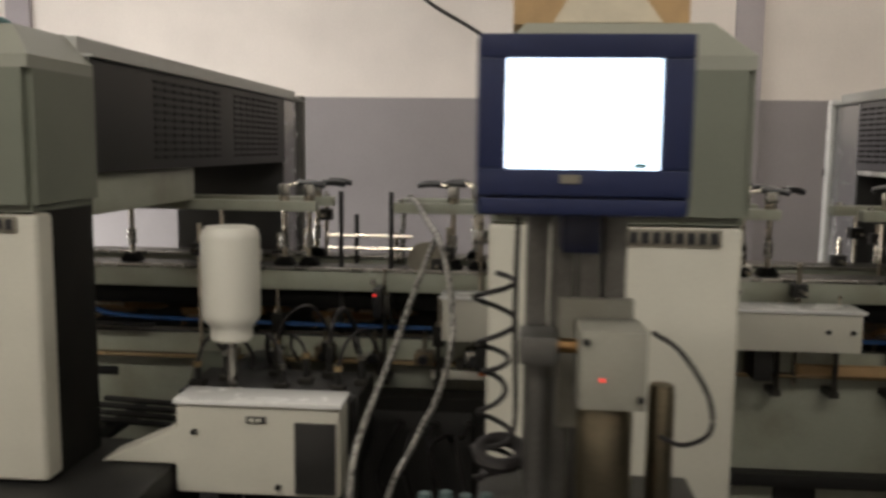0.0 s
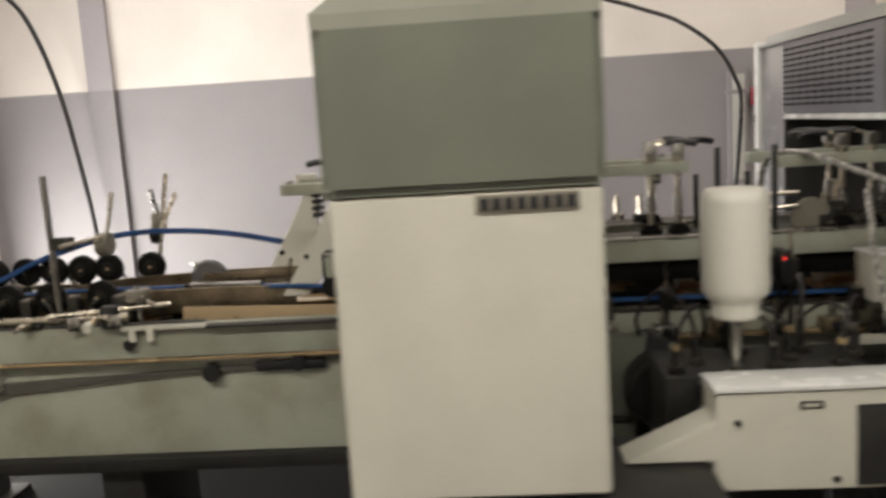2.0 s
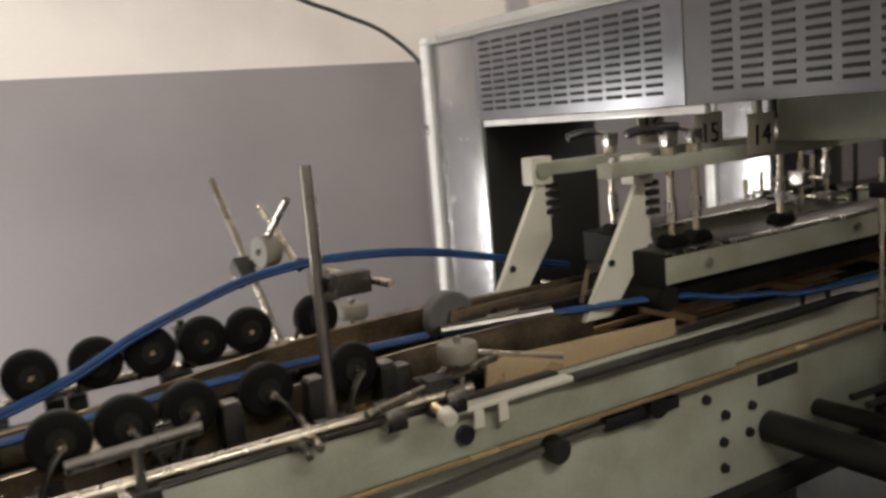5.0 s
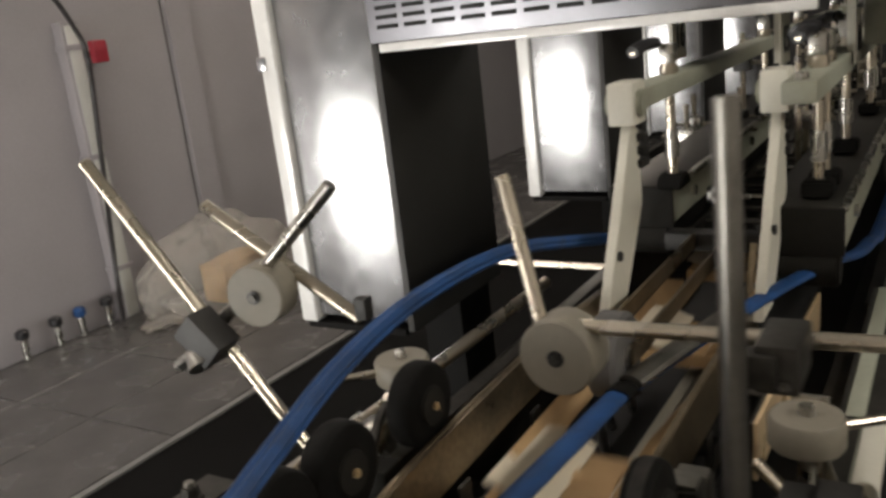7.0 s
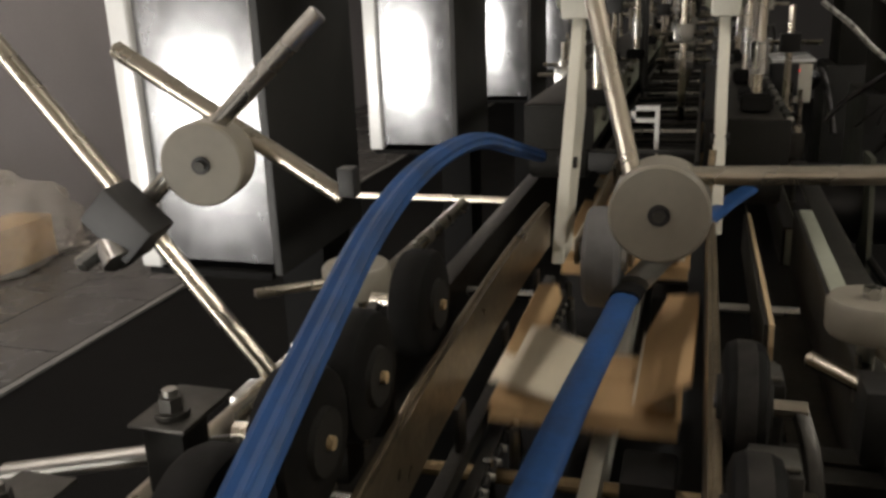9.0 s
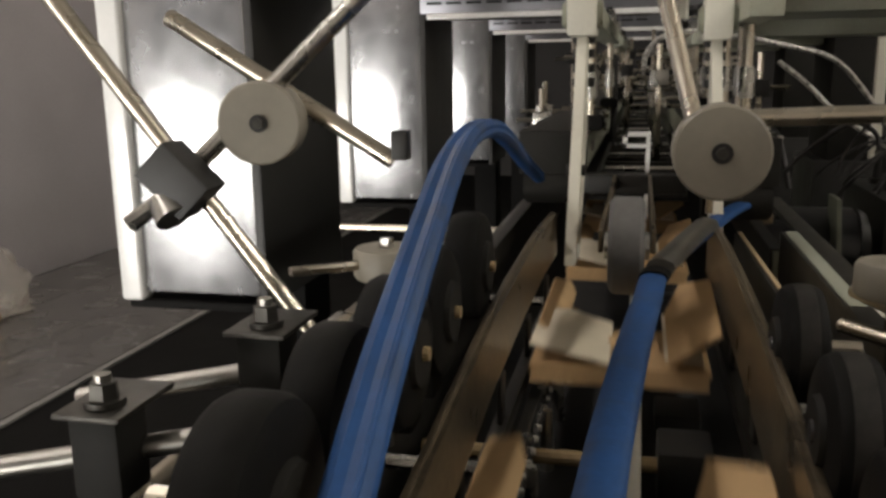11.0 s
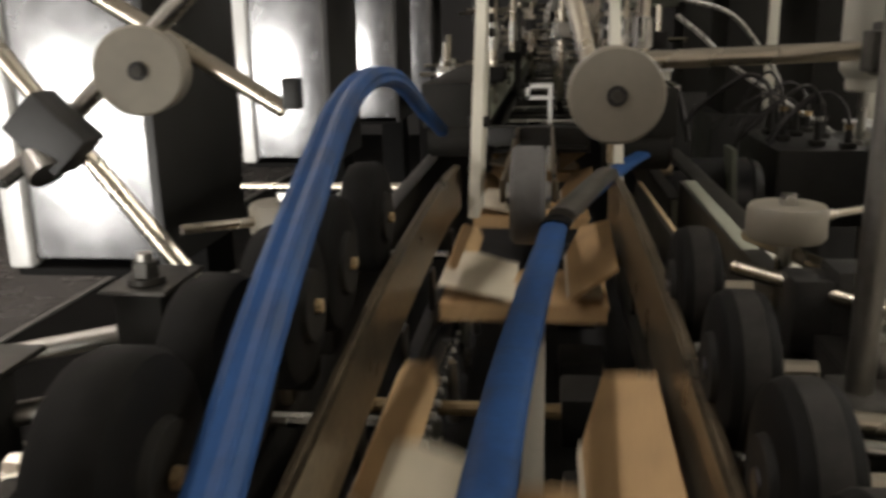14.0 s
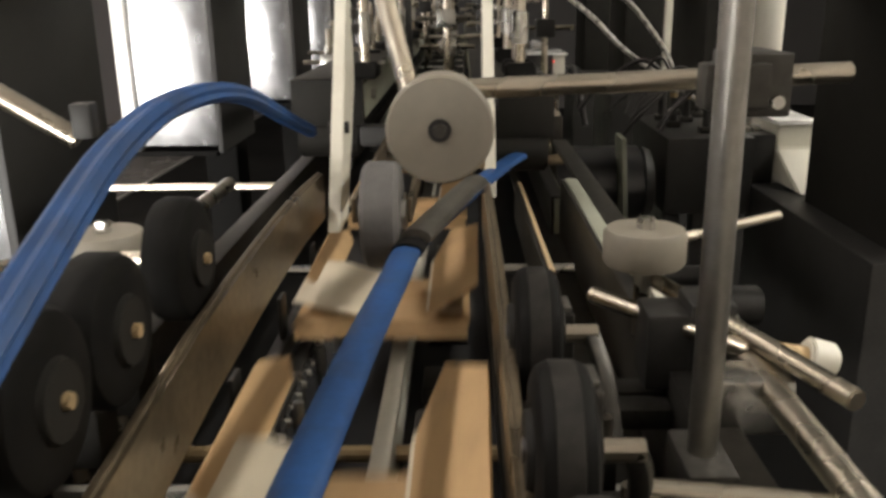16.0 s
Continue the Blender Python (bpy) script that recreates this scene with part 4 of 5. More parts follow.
def glue_unit():
    u = thing("glue_unit", "cream sloping-footed dosing housing with dark side cover", "dosing unit")
    part("housing", bm_prism([(0.03, 0.957), (0.166, 0.957), (0.166, 0.908), (0.452, 0.908), (0.452, 1.066), (0.168, 1.066), (0.168, 1.020)], 0.112, 0.185, 0.003), CREAM, u)
    part("top_lip", bm_box(0.164, 0.456, 0.106, 0.188, 1.066, 1.075, 0.002), EDGE_WHITE, u)
    part("rear_deck", bm_box(0.12, 0.46, 0.242, 0.41, 0.90, 1.050, 0.004), GUNMETAL, u, "dark rear deck")
    part("rear_bridge", bm_box(0.17, 0.45, 0.186, 0.241, 0.92, 1.047, 0.003), GUNMETAL, u)
    for lx in (0.19, 0.43):
        part("stand_leg", bm_box(lx - 0.02, lx + 0.02, 0.30, 0.34, 0, 0.90, 0.003), GUNMETAL, u)
    part("side_cover", bm_box(0.375, 0.446, 0.108, 0.112, 0.915, 1.040, 0.001), CHARCOAL, u, "dark cover plate")
    part("label", bm_box(0.292, 0.325, 0.1085, 0.1115, 1.037, 1.048), INK, u)
    for k in range(2):
        part("label_bar", bm_box(0.297 + k * 0.012, 0.306 + k * 0.012, 0.107, 0.1085, 1.0395, 1.0455), CREAM, u)
    for x, z in ((0.200, 1.018), (0.345, 0.925)):
        part("screw", bm_rod((x, 0.106, z), (x, 0.113, z), 0.005, seg=10), GUNMETAL, u)
    b = thing("glue_bottle", "upturned translucent white bottle on a steel stem", "bottle")
    part("body", bm_lathe(((0.010, 1.152), (0.034, 1.153), (0.038, 1.158), (0.038, 1.176), (0.041, 1.182), (0.051, 1.194), (0.0525, 1.204), (0.0525, 1.340), (0.050, 1.352), (0.043, 1.360), (0.012, 1.361)), (0.230, 0.225, 0), "Z", 36), BOTTLE, b)
    part("stem", bm_rod((0.230, 0.225, 1.047), (0.230, 0.225, 1.153), 0.0085, seg=14), STEEL, b)
    part("stem_flange", bm_rod((0.230, 0.225, 1.047), (0.230, 0.225, 1.057), 0.026, seg=20), STEEL, b)


glue_unit()


def drive_motor():
    m = thing("drive_motor", "black round drive motor beside the side frame", "motor")
    part("housing", bm_rod((0.16, 0.45, 0.955), (0.16, 0.66, 0.955), 0.075, seg=28, bevel=0.01), BLACKPLASTIC, m)
    part("cowl", bm_rod((0.16, 0.435, 0.955), (0.16, 0.452, 0.955), 0.066, 0.074, 28), GUNMETAL, m)
    part("mount", bm_box(0.07, 0.25, 0.52, 0.688, 0.80, 0.90, 0.004), GUNMETAL, m)
    g = thing("belt_guard", "sage-grey triangular sheet-metal belt guard", "guard")
    part("sheet", bm_prism([(-0.02, 0.80), (0.10, 0.80), (0.135, 1.06), (0.06, 1.06)], 0.50, 0.508), SAGE, g)
    part("stay", bm_box(0.03, 0.07, 0.508, 0.689, 0.80, 0.86), GUNMETAL, g)


drive_motor()


def hose_cabinet():
    c = thing("supply_cabinet", "matt dark supply cabinet below the conveyor edge, hung with hoses", "cabinet")
    part("body", bm_box(0.27, 0.685, 0.560, 0.640, 0.05, 0.955, 0.006), MATTBLACK, c)
    part("door_panel", bm_box(0.30, 0.655, 0.555, 0.559, 0.42, 0.925, 0.002), CHARCOAL, c, "charcoal door panel")
    part("latch", bm_box(0.315, 0.328, 0.548, 0.555, 0.70, 0.76, 0.002), DARKSTEEL, c)
    for x in (0.30, 0.655):
        part("foot", bm_box(x - 0.02, x + 0.02, 0.575, 0.625, 0, 0.05, 0.003), GUNMETAL, c)
    for q in range(5):
        x = 0.50 + 0.037 * q
        part("elbow", bm_rod((x, 0.553, 0.90 - 0.03 * (q % 2)), (x, 0.535, 0.90 - 0.03 * (q % 2)), 0.009, seg=12), DARKSTEEL, c)
        part("hose", bm_tube([(x, 0.537, 0.90 - 0.03 * (q % 2)), (x - 0.01, 0.50, 0.89), (x - 0.04 + 0.02 * (q % 3), 0.47, 0.80 + 0.02 * q), (x + 0.02, 0.46, 0.70), (x + 0.05, 0.50, 0.55), (x + 0.02, 0.548, 0.50)], 0.0055, None, 8, 5), CABLE, c, "black hose")


hose_cabinet()


def deck_fitting(x, y, k):
    f = thing("hose_fitting", "small hose fitting with bright nut on the dark deck", "fitting", "hose fittings")
    h = 1.075 + 0.012 * (k % 3)
    part("base", bm_box(x - 0.013, x + 0.013, y - 0.013, y + 0.013, 1.050, 1.062, 0.002), DARKSTEEL, f)
    part("body", bm_rod((x, y, 1.062), (x, y, h + 0.012), 0.008, 0.0065, 12), GUNMETAL, f)
    part("nut", bm_rod((x, y, h + 0.012), (x, y, h + 0.022), 0.0085, seg=6), STEEL if k % 2 else BRASSY, f, "bright hexagon nut")
    r = random.Random(k)
    a, rise, run = r.uniform(-0.07, 0.07), r.uniform(0.02, 0.07), r.uniform(0.06, 0.16)
    part("hose", bm_tube([(x, y, h + 0.020), (x + a * 0.3, y + 0.01, h + 0.02 + rise * 0.7), (x + a, y + run * 0.4, h + 0.02 + rise), (x + a * 1.5, y + run, h + rise * 0.3), (x + a * 1.3, y + run * 1.3, h - 0.03)], r.uniform(0.003, 0.0055), None, 8, 6), CABLE, f, "short black hose")


for k in range(8):
    deck_fitting(0.145 + 0.042 * k if k < 2 else 0.20 + 0.036 * k, 0.275 + 0.045 * (k % 3), k)


def valve_block(x, y, z, w, h, lab):
    v = thing("valve_block", "dark valve block with black hoses beside the side frame", "valve block", "valve blocks")
    part("block", bm_box(x, x + w, y, y + 0.09, z, z + h, 0.004), GUNMETAL, v)
    part("foot", bm_box(x + w * 0.3, x + w * 0.7, y + 0.05, 0.689, z, z + 0.03, 0.002), GUNMETAL, v)
    for q in range(3):
        a = x + w * (0.2 + 0.3 * q)
        part("nipple", bm_rod((a, y + 0.04, z + h), (a, y + 0.04, z + h + 0.02), 0.006, seg=8), STEEL, v)
        part("hose", bm_tube([(a, y + 0.04, z + h + 0.018), (a + 0.02, y + 0.05, z + h + 0.06), (a + 0.06, y + 0.03, z + h + 0.05), (a + 0.08, y - 0.02, z + h - 0.02), (a + 0.07, y - 0.03, z - 0.05)], 0.0042, None, 8, 5), CABLE, v)


for vb in ((1.86, 0.48, 0.90, 0.16, 0.13),):
    valve_block(*vb, "")


def right_guides():
    b = thing("guide_box", "long cream sheet-metal box on the conveyor", "box")
    part("body", bm_box(1.10, 1.470, 0.555, 0.64, 1.085, 1.168, 0.004), CREAM, b)
    part("lip", bm_box(1.09, 1.475, 0.550, 0.645, 1.168, 1.175, 0.001), EDGE_WHITE, b)
    part("leg", bm_box(1.26, 1.30, 0.58, 0.66, 1.012, 1.085, 0.003), GUNMETAL, b)
    for x in (1.40, 1.45):
        part("screw", bm_rod((x, 0.549, 1.13), (x, 0.556, 1.13), 0.005, seg=8), GUNMETAL, b)
    k = thing("board_strip", "strip of brown board lying on the ledge", "board")
    part("strip", bm_box(1.37, 1.68, 0.642, 0.665, 1.013, 1.034, 0.001), KRAFT, k)
    p = thing("lower_cover", "pale green lower cover plate of the line", "cover")
    part("plate", bm_box(1.10, 3.6, 0.702, 0.716, 0.12, 0.744, 0.003), PALEGREEN, p)


right_guides()


def tube_thing(name, label, category, points, r, mat, group=""):
    ob = part(name, bm_tube(points, r, None, 10, 8), mat)
    return tagged(ob, label, category, group)


tube_thing("braided_hose", "braided steel hose arching over the dosing unit", "hose",
           [(0.57, 0.55, 1.31), (0.553, 0.49, 1.26), (0.532, 0.42, 1.19), (0.508, 0.29, 1.10), (0.482, 0.17, 1.02), (0.471, 0.12, 0.95), (0.468, 0.10, 0.80), (0.468, 0.10, 0.40), (0.468, 0.12, 0.008)], 0.0062, BRAID, "hoses")
tube_thing("braided_hose", "braided steel hose hanging beside the dosing unit", "hose",
           [(0.46, 0.86, 1.26), (0.463, 0.85, 1.335), (0.48, 0.80, 1.375), (0.51, 0.70, 1.378), (0.55, 0.56, 1.350), (0.591, 0.43, 1.315), (0.618, 0.35, 1.24), (0.627, 0.29, 1.15), (0.605, 0.28, 1.05), (0.560, 0.27, 0.955), (0.510, 0.22, 0.82), (0.495, 0.18, 0.40), (0.495, 0.18, 0.008)], 0.0062, BRAID, "hoses")
tube_thing("power_cable", "black and white cable hanging in front of the back wall", "cable",
           [(-4.0, 4.62, 3.98), (-3.55, 4.62, 2.75), (-3.28, 4.62, 2.36), (-3.12, 4.62, 1.90), (-3.03, 4.62, 1.40), (-2.97, 4.62, 0.90), (-2.95, 4.62, 0.40), (-2.95, 4.64, 0.01)], 0.016, CABLE, "cables")
tube_thing("power_cable", "black cable running down the back wall to a pipe stub", "cable",
           [(-0.40, 4.62, 3.98), (-0.10, 4.62, 2.75), (0.434, 4.62, 2.30), (0.80, 4.62, 2.15), (1.08, 4.62, 2.04), (1.32, 4.62, 1.86), (1.44, 4.62, 1.66), (1.48, 4.62, 1.48), (1.45, 4.64, 1.0), (1.40, 4.66, 0.4), (1.38, 4.68, 0.02)], 0.014, CABLE, "cables")


def wall_fittings():
    c = thing("wall_conduit", "grey square conduit rising from the floor on the wall", "conduit")
    part("duct", bm_box(1.43, 1.55, 4.72, 4.797, 0.0, 1.70, 0.006), WALL_GREY, c)
    part("cover_strip", bm_box(1.45, 1.53, 4.714, 4.7205, 0.02, 1.68, 0.002), CAPGREY, c, "paler snap-on cover strip")
    for z in (0.3, 0.95, 1.55):
        part("clip", bm_box(1.42, 1.56, 4.708, 4.797, z, z + 0.03, 0.003), WALL_GREY, c)
    r = thing("emergency_switch", "red switch hanging on the wall cable", "switch")
    part("switch_case", bm_box(1.560, 1.650, 4.655, 4.70, 1.470, 1.590, 0.008), RED, r)
    part("button", bm_lathe(((0.008, 0), (0.030, 0.004), (0.034, 0.014), (0.020, 0.022)), (1.605, 4.652, 1.535), "Y", 18), RED, r, "red push button")
    part("bracket", bm_box(1.585, 1.615, 4.70, 4.797, 1.51, 1.545, 0.003), STEEL, r)
    for k, x in enumerate((0.80, 1.00, 1.15, 1.33)):
        p = thing("pipe_stub", "short capped pipe stub along the foot of the wall", "pipe", "pipe stubs")
        part("pipe", bm_rod((x, 4.72, 0.02), (x, 4.72, 0.14), 0.018, seg=14), STEEL, p)
        part("cap", bm_lathe(((0.02, 0.13), (0.034, 0.14), (0.036, 0.17), (0.022, 0.185)), (x, 4.72, 0), "Z", 16), BLUE if k == 2 else BLACKPLASTIC, p)


wall_fittings()


def bag_of_cartons():
    b = thing("plastic_bag", "crumpled clear plastic bag over brown cartons on the tiles", "bag")
    bm = bmesh.new()
    bmesh.ops.create_icosphere(bm, subdivisions=5, radius=0.5)
    for v in bm.verts:
        n = v.co.normalized()
        v.co = Vector((n.x * 0.52, n.y * 0.30, n.z * 0.34))
        if v.co.z < -0.16:
            v.co.z = -0.16
            v.co.x *= 1.25
        v.co *= 1 + 0.16 * noise.noise(v.co * 7) + 0.03 * noise.noise(v.co * 19)
        v.co.x *= 1.15 - 0.9 * max(0, v.co.z)
        v.co.z = max(v.co.z, -0.165)
    bmesh.ops.translate(bm, vec=(1.92, 4.38, 0.187), verts=bm.verts)
    part("film", bm, FILM, b, "crumpled clear plastic film")
    part("carton", bm_box(1.72, 2.12, 4.16, 4.36, 0.05, 0.27, 0.004), KRAFT, b, "brown carton wrapped in the bag")


bag_of_cartons()


def cabinet_left():
    c = thing("control_post", "slim charcoal control post with an orange lamp", "control post")
    part("column", bm_box(-2.62, -2.32, 1.95, 2.25, 0, 1.72, 0.012), CHARCOAL, c)
    part("lamp", bm_box(-2.41, -2.36, 1.935, 1.955, 1.145, 1.195, 0.006), ORANGE, c, "orange lamp")
    part("foot", bm_box(-2.68, -2.26, 1.90, 2.30, 0, 0.03, 0.004), GUNMETAL, c)


cabinet_left()

# ---- operator's panel and ink station ----


def operator_panel():
    p = thing("operator_panel", "dark blue framed control screen, lit white, on a post", "control panel")
    part("case", bm_box(0.700, 0.900, -0.448, -0.36, 1.442, 1.612, 0.008, 3), BLUEBEZEL, p)
    part("bezel", joined(bm_box(0.702, 0.898, -0.458, -0.448, 1.588, 1.610, 0.002), bm_box(0.702, 0.898, -0.458, -0.448, 1.462, 1.487, 0.002),
                         bm_box(0.702, 0.728, -0.458, -0.448, 1.487, 1.588, 0.002), bm_box(0.869, 0.898, -0.458, -0.448, 1.487, 1.588, 0.002)), BLUEBEZEL, p, "dark blue bezel")
    s = part("screen", bm_box(0.728, 0.869, -0.452, -0.449, 1.487, 1.588), SCREEN, p, "bright white screen")
    part("screen_mark", bm_box(0.741, 0.744, -0.4535, -0.452, 1.556, 1.564), BLUE, s)
    part("screen_mark", bm_box(0.846, 0.859, -0.4535, -0.452, 1.4885, 1.493), TEAL, s)
    part("badge", bm_box(0.779, 0.797, -0.4595, -0.458, 1.474, 1.482), GREYDISC, p)
    part("chin", bm_box(0.704, 0.896, -0.456, -0.40, 1.444, 1.460, 0.003), BLUEBEZEL, p)
    part("neck", bm_box(0.786, 0.826, -0.39, -0.30, 1.40, 1.445, 0.004), BLUEBEZEL, p)
    for q in range(4):
        part("post_profile", bm_box(0.752 + 0.028 * q, 0.776 + 0.028 * q, -0.33, -0.27, 0.10, 1.44, 0.003), DARKALU, p, "dark aluminium profile of the post")
    part("foot_plate", bm_box(0.68, 0.96, -0.46, -0.16, 0, 0.10, 0.006), GUNMETAL, p)
    return p


operator_panel()


def ink_station():
    i = thing("ink_station", "grey switch box with steel canisters on a stand", "supply unit")
    part("switch_box", bm_box(0.806, 0.874, -0.41, -0.34, 1.243, 1.325, 0.003), BOXGREY, i)
    part("back_box", bm_box(0.788, 0.868, -0.338, -0.325, 1.20, 1.345, 0.002), BOXGREY, i)
    part("indicator", bm_rod((0.829, -0.409, 1.275), (0.829, -0.412, 1.275), 0.0022, seg=10), LEDRED, i, "small red light")
    for x, z in ((0.812, 1.314), (0.868, 1.256)):
        part("screw", bm_rod((x, -0.414, z), (x, -0.409, z), 0.004, seg=8), GUNMETAL, i)
    for x, y, r, z0, z1 in ((0.838, -0.36, 0.030, 1.12, 1.238), (0.908, -0.30, 0.015, 1.10, 1.245)):
        part("canister", bm_lathe(((0.004, z0), (r * 0.9, z0), (r, z0 + 0.006), (r, z1 - 0.012), (r * 0.85, z1 - 0.002), (r * 0.3, z1)), (x, y, 0), "Z", 28), BRONZE, i, "bronze-toned canister")
    part("copper_base", bm_lathe(((0.004, 1.096), (0.034, 1.098), (0.034, 1.118), (0.004, 1.12)), (0.838, -0.36, 0), "Z", 24), COPPER, i)
    part("shelf", bm_box(0.70, 0.96, -0.43, -0.20, 1.082, 1.096, 0.003), GUNMETAL, i)
    part("stand", joined(bm_box(0.71, 0.74, -0.42, -0.39, 0, 1.082), bm_box(0.92, 0.95, -0.42, -0.39, 0, 1.082), bm_box(0.71, 0.74, -0.24, -0.21, 0, 1.082), bm_box(0.92, 0.95, -0.24, -0.21, 0, 1.082)), GUNMETAL, i)
    part("regulator", bm_box(0.745, 0.785, -0.40, -0.34, 1.285, 1.315, 0.004), DARKALU, i)
    part("fitting", bm_rod((0.785, -0.37, 1.30), (0.807, -0.37, 1.30), 0.008, seg=12), COPPER, i)
    part("neck_pipe", bm_rod((0.765, -0.37, 1.096), (0.765, -0.37, 1.285), 0.014, seg=14), DARKALU, i)
    for q in range(4):
        part("valve", bm_lathe(((0.004, 1.05), (0.010, 1.052), (0.010, 1.068), (0.006, 1.074), (0.006, 1.090), (0.009, 1.094), (0.007, 1.102)), (0.64 + 0.024 * q, -0.30 + 0.006 * (q % 2), 0), "Z", 14), VALVE, i, "dull teal hose valve")
    part("valve_bar", bm_box(0.63, 0.725, -0.312, -0.282, 1.036, 1.050, 0.002), DARKALU, i)
    part("valve_bar_stay", bm_box(0.715, 0.735, -0.312, -0.292, 1.036, 1.084, 0.002), DARKALU, i)


ink_station()
coil = [(0.718 + (0.019 + 0.006 * math.sin(a * 0.23)) * math.sin(a * 0.9), -0.28 + 0.018 * math.cos(a * 0.9), 1.36 - 0.0062 * a + 0.006 * math.sin(a * 0.37)) for a in range(0, 42)]
tube_thing("coiled_cable", "black coiled cable hanging in front of the cream panel", "cable", coil, 0.0032, CABLE, "cables")
tube_thing("hanging_cable", "straight black cable hanging beside the coiled cable", "cable", [(0.742, -0.30, 1.43), (0.741, -0.295, 1.30), (0.744, -0.29, 1.20), (0.738, -0.29, 1.16)], 0.003, CABLE, "cables")
tube_thing("looped_cable", "black cable looping out beside the switch box", "cable",
           [(0.885, -0.36, 1.315), (0.915, -0.36, 1.295), (0.945, -0.36, 1.25), (0.95, -0.36, 1.21), (0.925, -0.35, 1.19), (0.90, -0.34, 1.195)], 0.0028, CABLE, "cables")
tube_thing("looped_cable", "thin black cables rising behind the switch box", "cable", [(0.845, -0.33, 1.33), (0.85, -0.31, 1.37), (0.838, -0.31, 1.41), (0.845, -0.32, 1.45)], 0.003, CABLE, "cables")
ring = [(0.728 + 0.025 * math.cos(a), -0.30 + 0.022 * math.sin(a), 1.155 + 0.008 * math.sin(a)) for a in [k * math.pi / 5 for k in range(11)]]
tube_thing("cable_ring", "coil of black cable hung on the stand", "cable", ring, 0.009, CABLE, "cables")


def feeder_box():
    """Cream box and flat bits between the two portals, over the belts."""
    b = thing("guide_box", "small cream sheet-metal box on the conveyor", "box")
    part("body", bm_box(0.585, 0.775, 0.555, 0.64, 1.085, 1.178, 0.004), CREAM, b)
    part("lip", bm_box(0.58, 0.78, 0.550, 0.645, 1.178, 1.184, 0.001), EDGE_WHITE, b)
    part("leg", bm_box(0.66, 0.70, 0.58, 0.66, 1.012, 1.085, 0.003), GUNMETAL, b)
    part("knob", bm_lathe(((0.006, 0), (0.026, 0.002), (0.030, 0.010), (0.024, 0.020), (0.008, 0.022)), (0.772, 0.545, 1.118), "Z", 20), BLACKPLASTIC, b, "black hand knob")
    part("knob_stem", bm_rod((0.772, 0.558, 1.02), (0.772, 0.545, 1.12), 0.005, seg=8), STEEL, b)
    w = thing("roller_block", "cream block with small rollers on the ledge", "roller block")
    part("block", bm_box(0.555, 0.735, 0.635, 0.655, 0.978, 0.999, 0.003), CREAM, w)
    part("red_mark", bm_box(0.665, 0.70, 0.632, 0.636, 0.990, 0.997), ORANGE, w)
    for q in range(4):
        part("small_roller", bm_rod((0.58 + 0.042 * q, 0.632, 1.014), (0.58 + 0.042 * q, 0.652, 1.014), 0.012, seg=16, bevel=0.002), DARKSTEEL, w)
    c = thing("sensor_bridge", "small steel frame of rods with clear guards over the belt", "sensor frame")
    for x in (0.33, 0.45):
        part("upright", bm_rod((x, 0.72, 1.06), (x, 0.72, 1.40), 0.006, seg=10), GUNMETAL, c)
        part("upright", bm_rod((x, 0.92, 1.06), (x, 0.92, 1.33), 0.006, seg=10), GUNMETAL, c)
    for z in (1.265, 1.295):
        part("rail", bm_rod((0.30, 0.72, z), (0.50, 0.72, z), 0.004, seg=8), CHROME, c)
    part("guard", bm_lathe(((0.004, -0.004), (0.042, -0.004), (0.042, 0.004), (0.004, 0.004)), (0.53, 0.73, 1.24), "Y", 24), GREYDISC, c)
    part("sensor_head", bm_box(0.425, 0.445, 0.60, 0.66, 1.12, 1.19, 0.004), BLACKPLASTIC, c)
    part("indicator", bm_rod((0.43, 0.598, 1.175), (0.43, 0.601, 1.175), 0.003, seg=8), LEDRED, c)
    for q in range(6):
        d = thing("adjuster", "small steel adjuster block with a dark knob on the ledge", "adjuster", "ledge adjusters")
        x = 0.08 + q * 0.115
        part("block", bm_box(x - 0.022, x + 0.022, 0.615, 0.665, 1.012, 1.032 + 0.008 * (q % 3), 0.003), STEEL if q % 2 else KRAFTSTEEL, d)
        part("knob", bm_rod((x, 0.60, 1.028), (x, 0.616, 1.028), 0.011, seg=14, bevel=0.002), BLACKPLASTIC, d)
        part("spindle", bm_rod((x, 0.64, 1.03), (x, 0.64, 1.085), 0.005, seg=8), CHROME, d)


feeder_box()

# ---- loose gear inside the line, seen down its length ----
rng = random.Random(4)
for k in range(64):
    x = -0.02 + rng.random() * 2.9
    y = rng.choice((0.66, 0.74, 0.83, 0.90, 0.97, 1.05))
    g = thing("adjusting_spindle", "upright chrome adjusting spindle with a dark clamp", "spindle", "adjusting spindles")
    h = 1.25 + rng.random() * 0.16
    part("spindle", bm_rod((x, y, 1.214 if 0.7 < y < 0.8 or 0.93 < y < 1.02 else 0.985), (x, y, h), 0.0055, seg=8), CHROME, g)
    part("clamp", bm_box(x - 0.016, x + 0.016, y - 0.016, y + 0.016, h - 0.075, h - 0.045, 0.002), GUNMETAL if k % 3 else STEEL, g)
    part("cross_pin", bm_rod((x, y - 0.05, h - 0.06), (x, y + 0.05, h - 0.06), 0.004, seg=8), CHROME, g)
